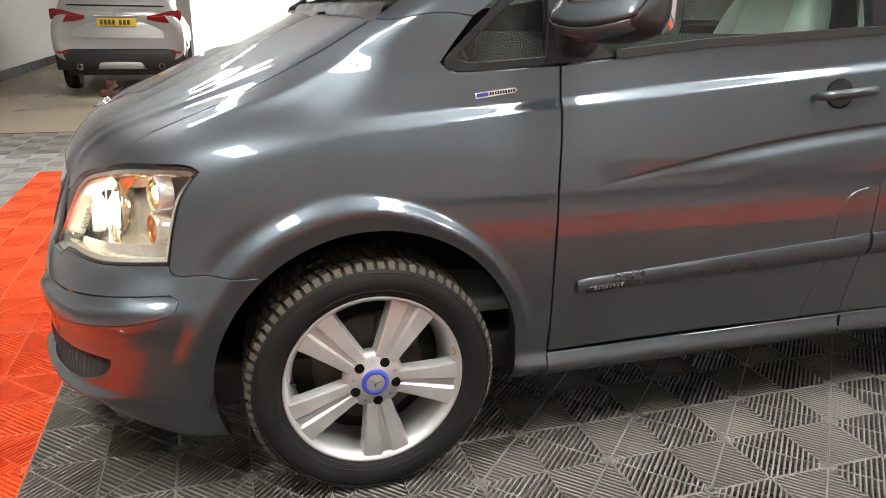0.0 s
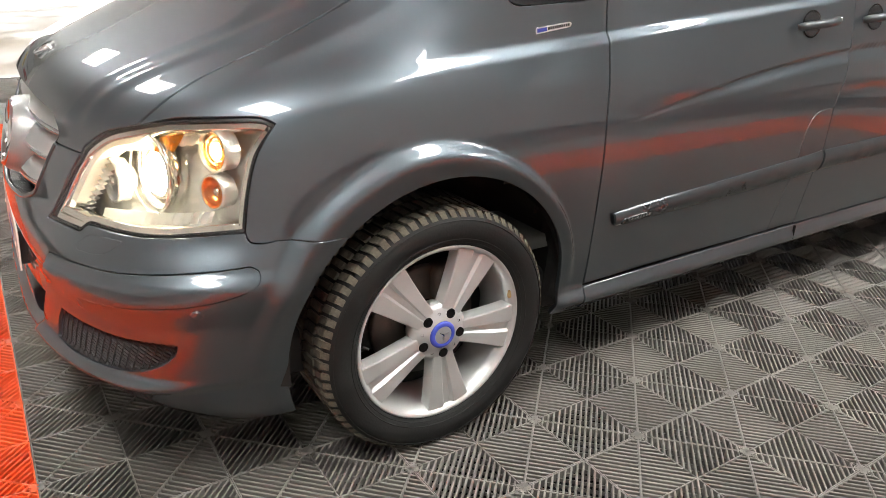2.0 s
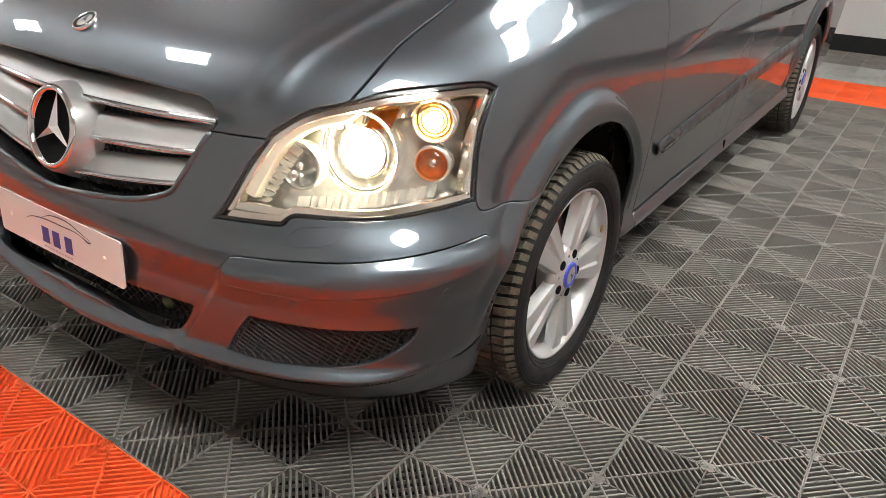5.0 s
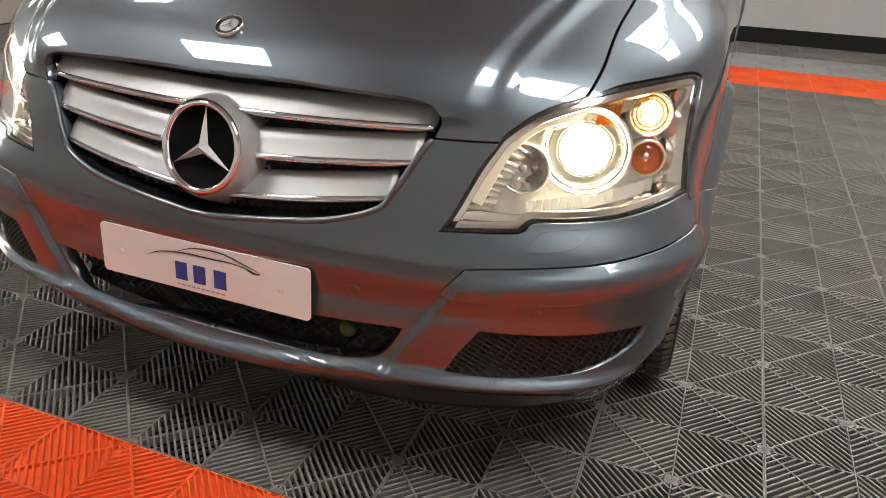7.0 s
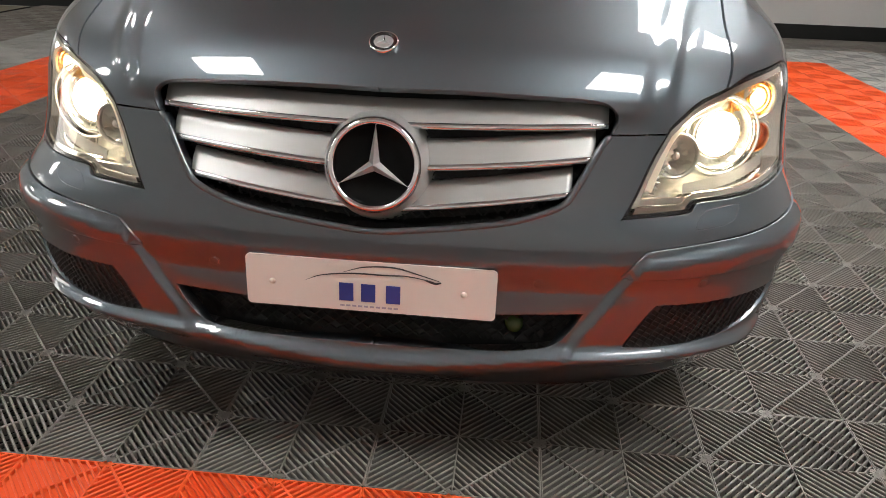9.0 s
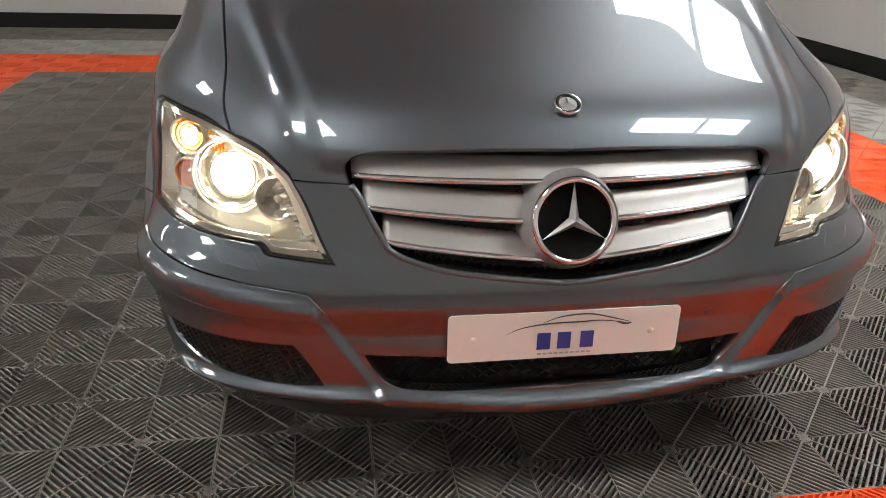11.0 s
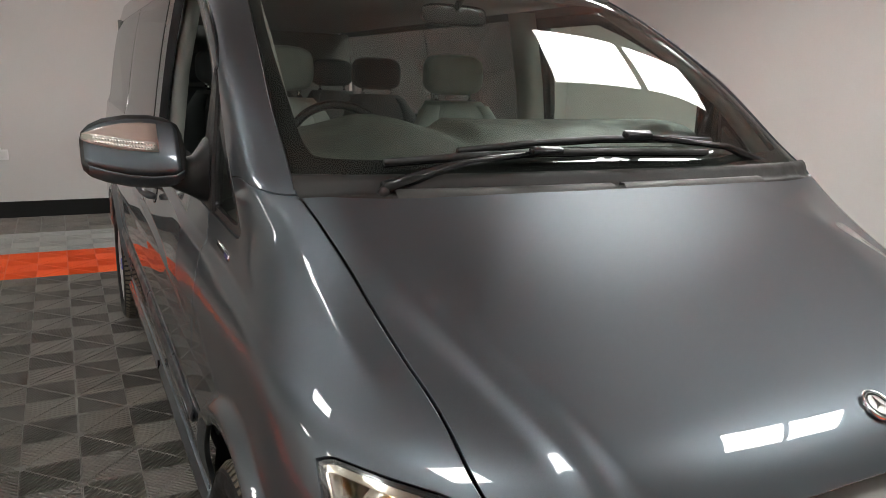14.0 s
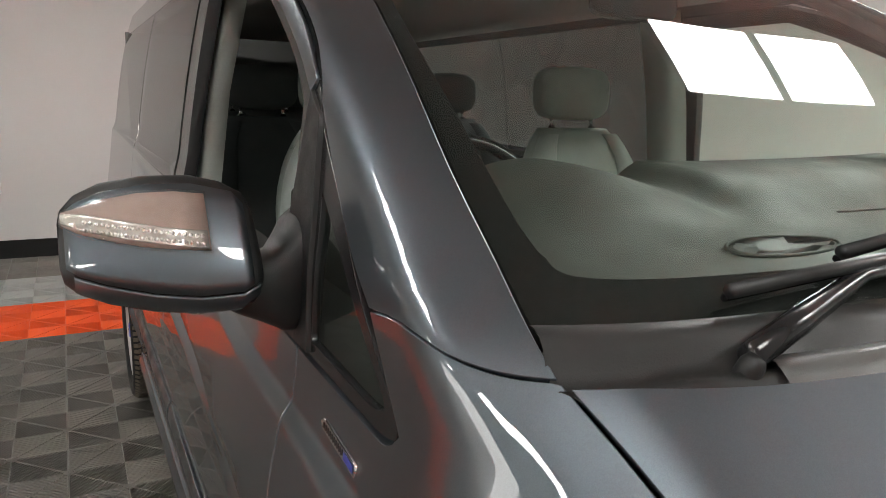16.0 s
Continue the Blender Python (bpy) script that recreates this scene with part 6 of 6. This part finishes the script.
part("boot_handle", box_bm(CX + .005, CX + .03, CY - .30, CY + .30, CZ + 1.04, CZ + 1.055, .004), chrome, suv)
part("underbody", box_bm(CX - 4.1, CX - .12, CY - .75, CY + .75, .26, .45, .02), black_plastic, suv)
jack = tagged(new("jack", mesh_of("jack", joined(box_bm(-9.60, -9.12, -2.00, -1.74, -.029, .07, .02), box_bm(-9.46, -9.28, -1.94, -1.81, .07, .20, .02)), worn("dirty red jack paint", (.10, .030, .028), (.17, .06, .05), .6, scale=30))), "low red trolley jack on the concrete floor", "jack")
part("jack_handle", tube([(-9.06, -1.87, .08), (-8.75, -1.72, .17)], .016), satin, jack)
for s in (-.25, .05):
    part("jack_wheel", lathe([(0, .03), (.045, .03), (.05, .02), (.05, -.02), (.045, -.03), (0, -.03)], 20, Matrix.Translation((-9.3 + s, -1.70, .03)) @ pose(0, 0, 0, 90, 0, 0)), black_plastic, jack)
stand = tagged(new("axle_stand", mesh_of("axle_stand", joined(tube([(-9.28, -1.0, -.029), (-9.22, -.88, .25)], .014), tube([(-9.14, -1.0, -.029), (-9.20, -.88, .25)], .014), tube([(-9.2, -.72, -.029), (-9.21, -.88, .25)], .014), box_bm(-9.27, -9.15, -.93, -.83, .24, .275, .005)), material("red stand paint", (.35, .04, .03), .5))), "small red axle stand under the car", "axle stand")

# ---- slotted floor tiles ----
RIBS, TOP, LOW = 19, 0.0, -.024


def tile_mesh(name, odd, mat):
    """One 0.4 m tile of 2 x 2 squares; ribs run across the diagonal that joins the square's two node corners."""
    verts, faces = [], []

    def block(p, q, w, z0, z1):
        """A rib from p to q, w wide, with broken edges."""
        d = np.array(q) - np.array(p)
        n = np.array([-d[1], d[0]]) / max(np.hypot(*d), 1e-9) * w / 2
        k = len(verts)
        e = min(.0017, w * .3)
        for c in (p, q):
            for g, z in ((1, z0), (1, z1 - e), (1 - 2 * e / w, z1), (2 * e / w - 1, z1), (-1, z1 - e), (-1, z0)):
                verts.append((c[0] + n[0] * g, c[1] + n[1] * g, z))
        faces.extend([(k + i, k + i + 1, k + i + 7, k + i + 6) for i in range(5)])

    for a in (0, 1):
        for b in (0, 1):
            o = np.array([a * CELL - CELL, b * CELL - CELL])
            rising = (a + b + odd) % 2 == 0
            c0, c1 = (o, o + CELL) if rising else (o + [CELL, 0], o + [0, CELL])
            diag = c1 - c0
            long = np.hypot(*diag)
            u = diag / long
            v = np.array([-u[1], u[0]])
            for k in range(RIBS):
                s = long * (k + .5) / RIBS
                reach = min(s, long - s) - .003
                m = c0 + u * s
                block(m - v * reach, m + v * reach, .0059, LOW, TOP)
            block(c0 + u * .006, c1 - u * .006, .0062, LOW, TOP + .0006)
            for r in np.arange(.0240, long / 2, .0240):
                for sg in (1, -1):
                    block(c0 + u * (r + .002) + v * sg * r, c1 - u * (r + .002) + v * sg * r, .0026, LOW, TOP - .0135)
            for n in (c0, c1):
                w = u * .012 * (1 if n is c0 else -1)
                block(n + w * .1, n + w * 1.5, .018, LOW, TOP + .0004)
    h = CELL - .0022
    for p, q in (((-h, -h), (h, -h)), ((h, -h), (h, h)), ((h, h), (-h, h)), ((-h, h), (-h, -h)), ((-h, 0), (h, 0)), ((0, -h), (0, h))):
        block(np.array(p), np.array(q), .0042, LOW, TOP + .0003)
    me = bpy.data.meshes.new(name)
    me.from_pydata(verts, [], faces)
    me.materials.append(mat)
    me.update()
    return me


def field(name, mat, cells, label):
    """A floor of tiles, each an object of its own."""
    top = tagged(new(name), label, "floor", kind="structure")
    shapes = {p: tile_mesh("tile", p, mat) for p in (0, 1)}
    for i, j in cells:
        ob = new("tile", shapes[(i + j) % 2])
        ob.parent = top
        ob.location = (grid_x(i) + CELL, grid_y(j) + CELL, 0)
    return top


def block_of(i0, i1, j0, j1):
    return {(i, j) for i in range(i0, i1, 2) for j in range(j0, j1, 2)}


pad, frame_, pale_, rest = block_of(-15, 11, -6, 20), block_of(-19, 15, -10, 24), block_of(-23, 19, -14, 28), block_of(-29, 23, -20, 32)
field("floor_1", dark_tile, sorted(pad), "dark grey slotted plastic floor tiles")
field("floor_2", orange_tile, sorted(frame_ - pad), "orange slotted plastic floor tiles")


def base_ring(name, i0, i1, j0, j1, k, mat, label):
    """The ribbed underside of a border of tiles, k cells wide, as one shallow plate."""
    x0, x1, y0, y1, w = grid_x(i0), grid_x(i1), grid_y(j0), grid_y(j1), k * CELL
    structure(name, joined(box_bm(x0, x1, y0, y0 + w, -.0120, -.0100), box_bm(x0, x1, y1 - w, y1, -.0120, -.0100),
                           box_bm(x0, x0 + w, y0 + w, y1 - w, -.0120, -.0100), box_bm(x1 - w, x1, y0 + w, y1 - w, -.0120, -.0100)), mat, label)


base_ring("floor_base_1", -19, 15, -10, 24, 4, orange_tile, "orange grid under the orange tiles")
base_ring("floor_base_2", -23, 19, -14, 28, 4, pale_tile, "grey grid under the pale tiles")


def far_field(name, mat, cells, label):
    """Tiles farther off, joined."""
    base = {p: tile_mesh("tiles", p, mat) for p in (0, 1)}
    co, fa, k = [], [], 0
    data = {}
    for p, me in base.items():
        c = np.empty(len(me.vertices) * 3)
        me.vertices.foreach_get("co", c)
        data[p] = (c.reshape(-1, 3), np.array([list(f.vertices) for f in me.polygons]))
    for i, j in cells:
        c, f = data[(i + j) % 2]
        co.append(c + [grid_x(i) + CELL, grid_y(j) + CELL, 0])
        fa.append(f + k)
        k += len(c)
    co, fa = np.vstack(co), np.vstack(fa)
    me = bpy.data.meshes.new(name)
    me.vertices.add(len(co))
    me.vertices.foreach_set("co", co.ravel())
    me.loops.add(fa.size)
    me.loops.foreach_set("vertex_index", fa.ravel())
    me.polygons.add(len(fa))
    me.polygons.foreach_set("loop_start", np.arange(0, fa.size, 4))
    me.materials.append(mat)
    me.update(calc_edges=True)
    return tagged(new(name, me), label, "floor", kind="structure")


far_field("floor_3", pale_tile, sorted(pale_ - frame_), "pale grey slotted plastic floor tiles")
far_field("floor_4", dark_tile, sorted(rest - pale_), "dark grey slotted plastic floor tiles along the walls")
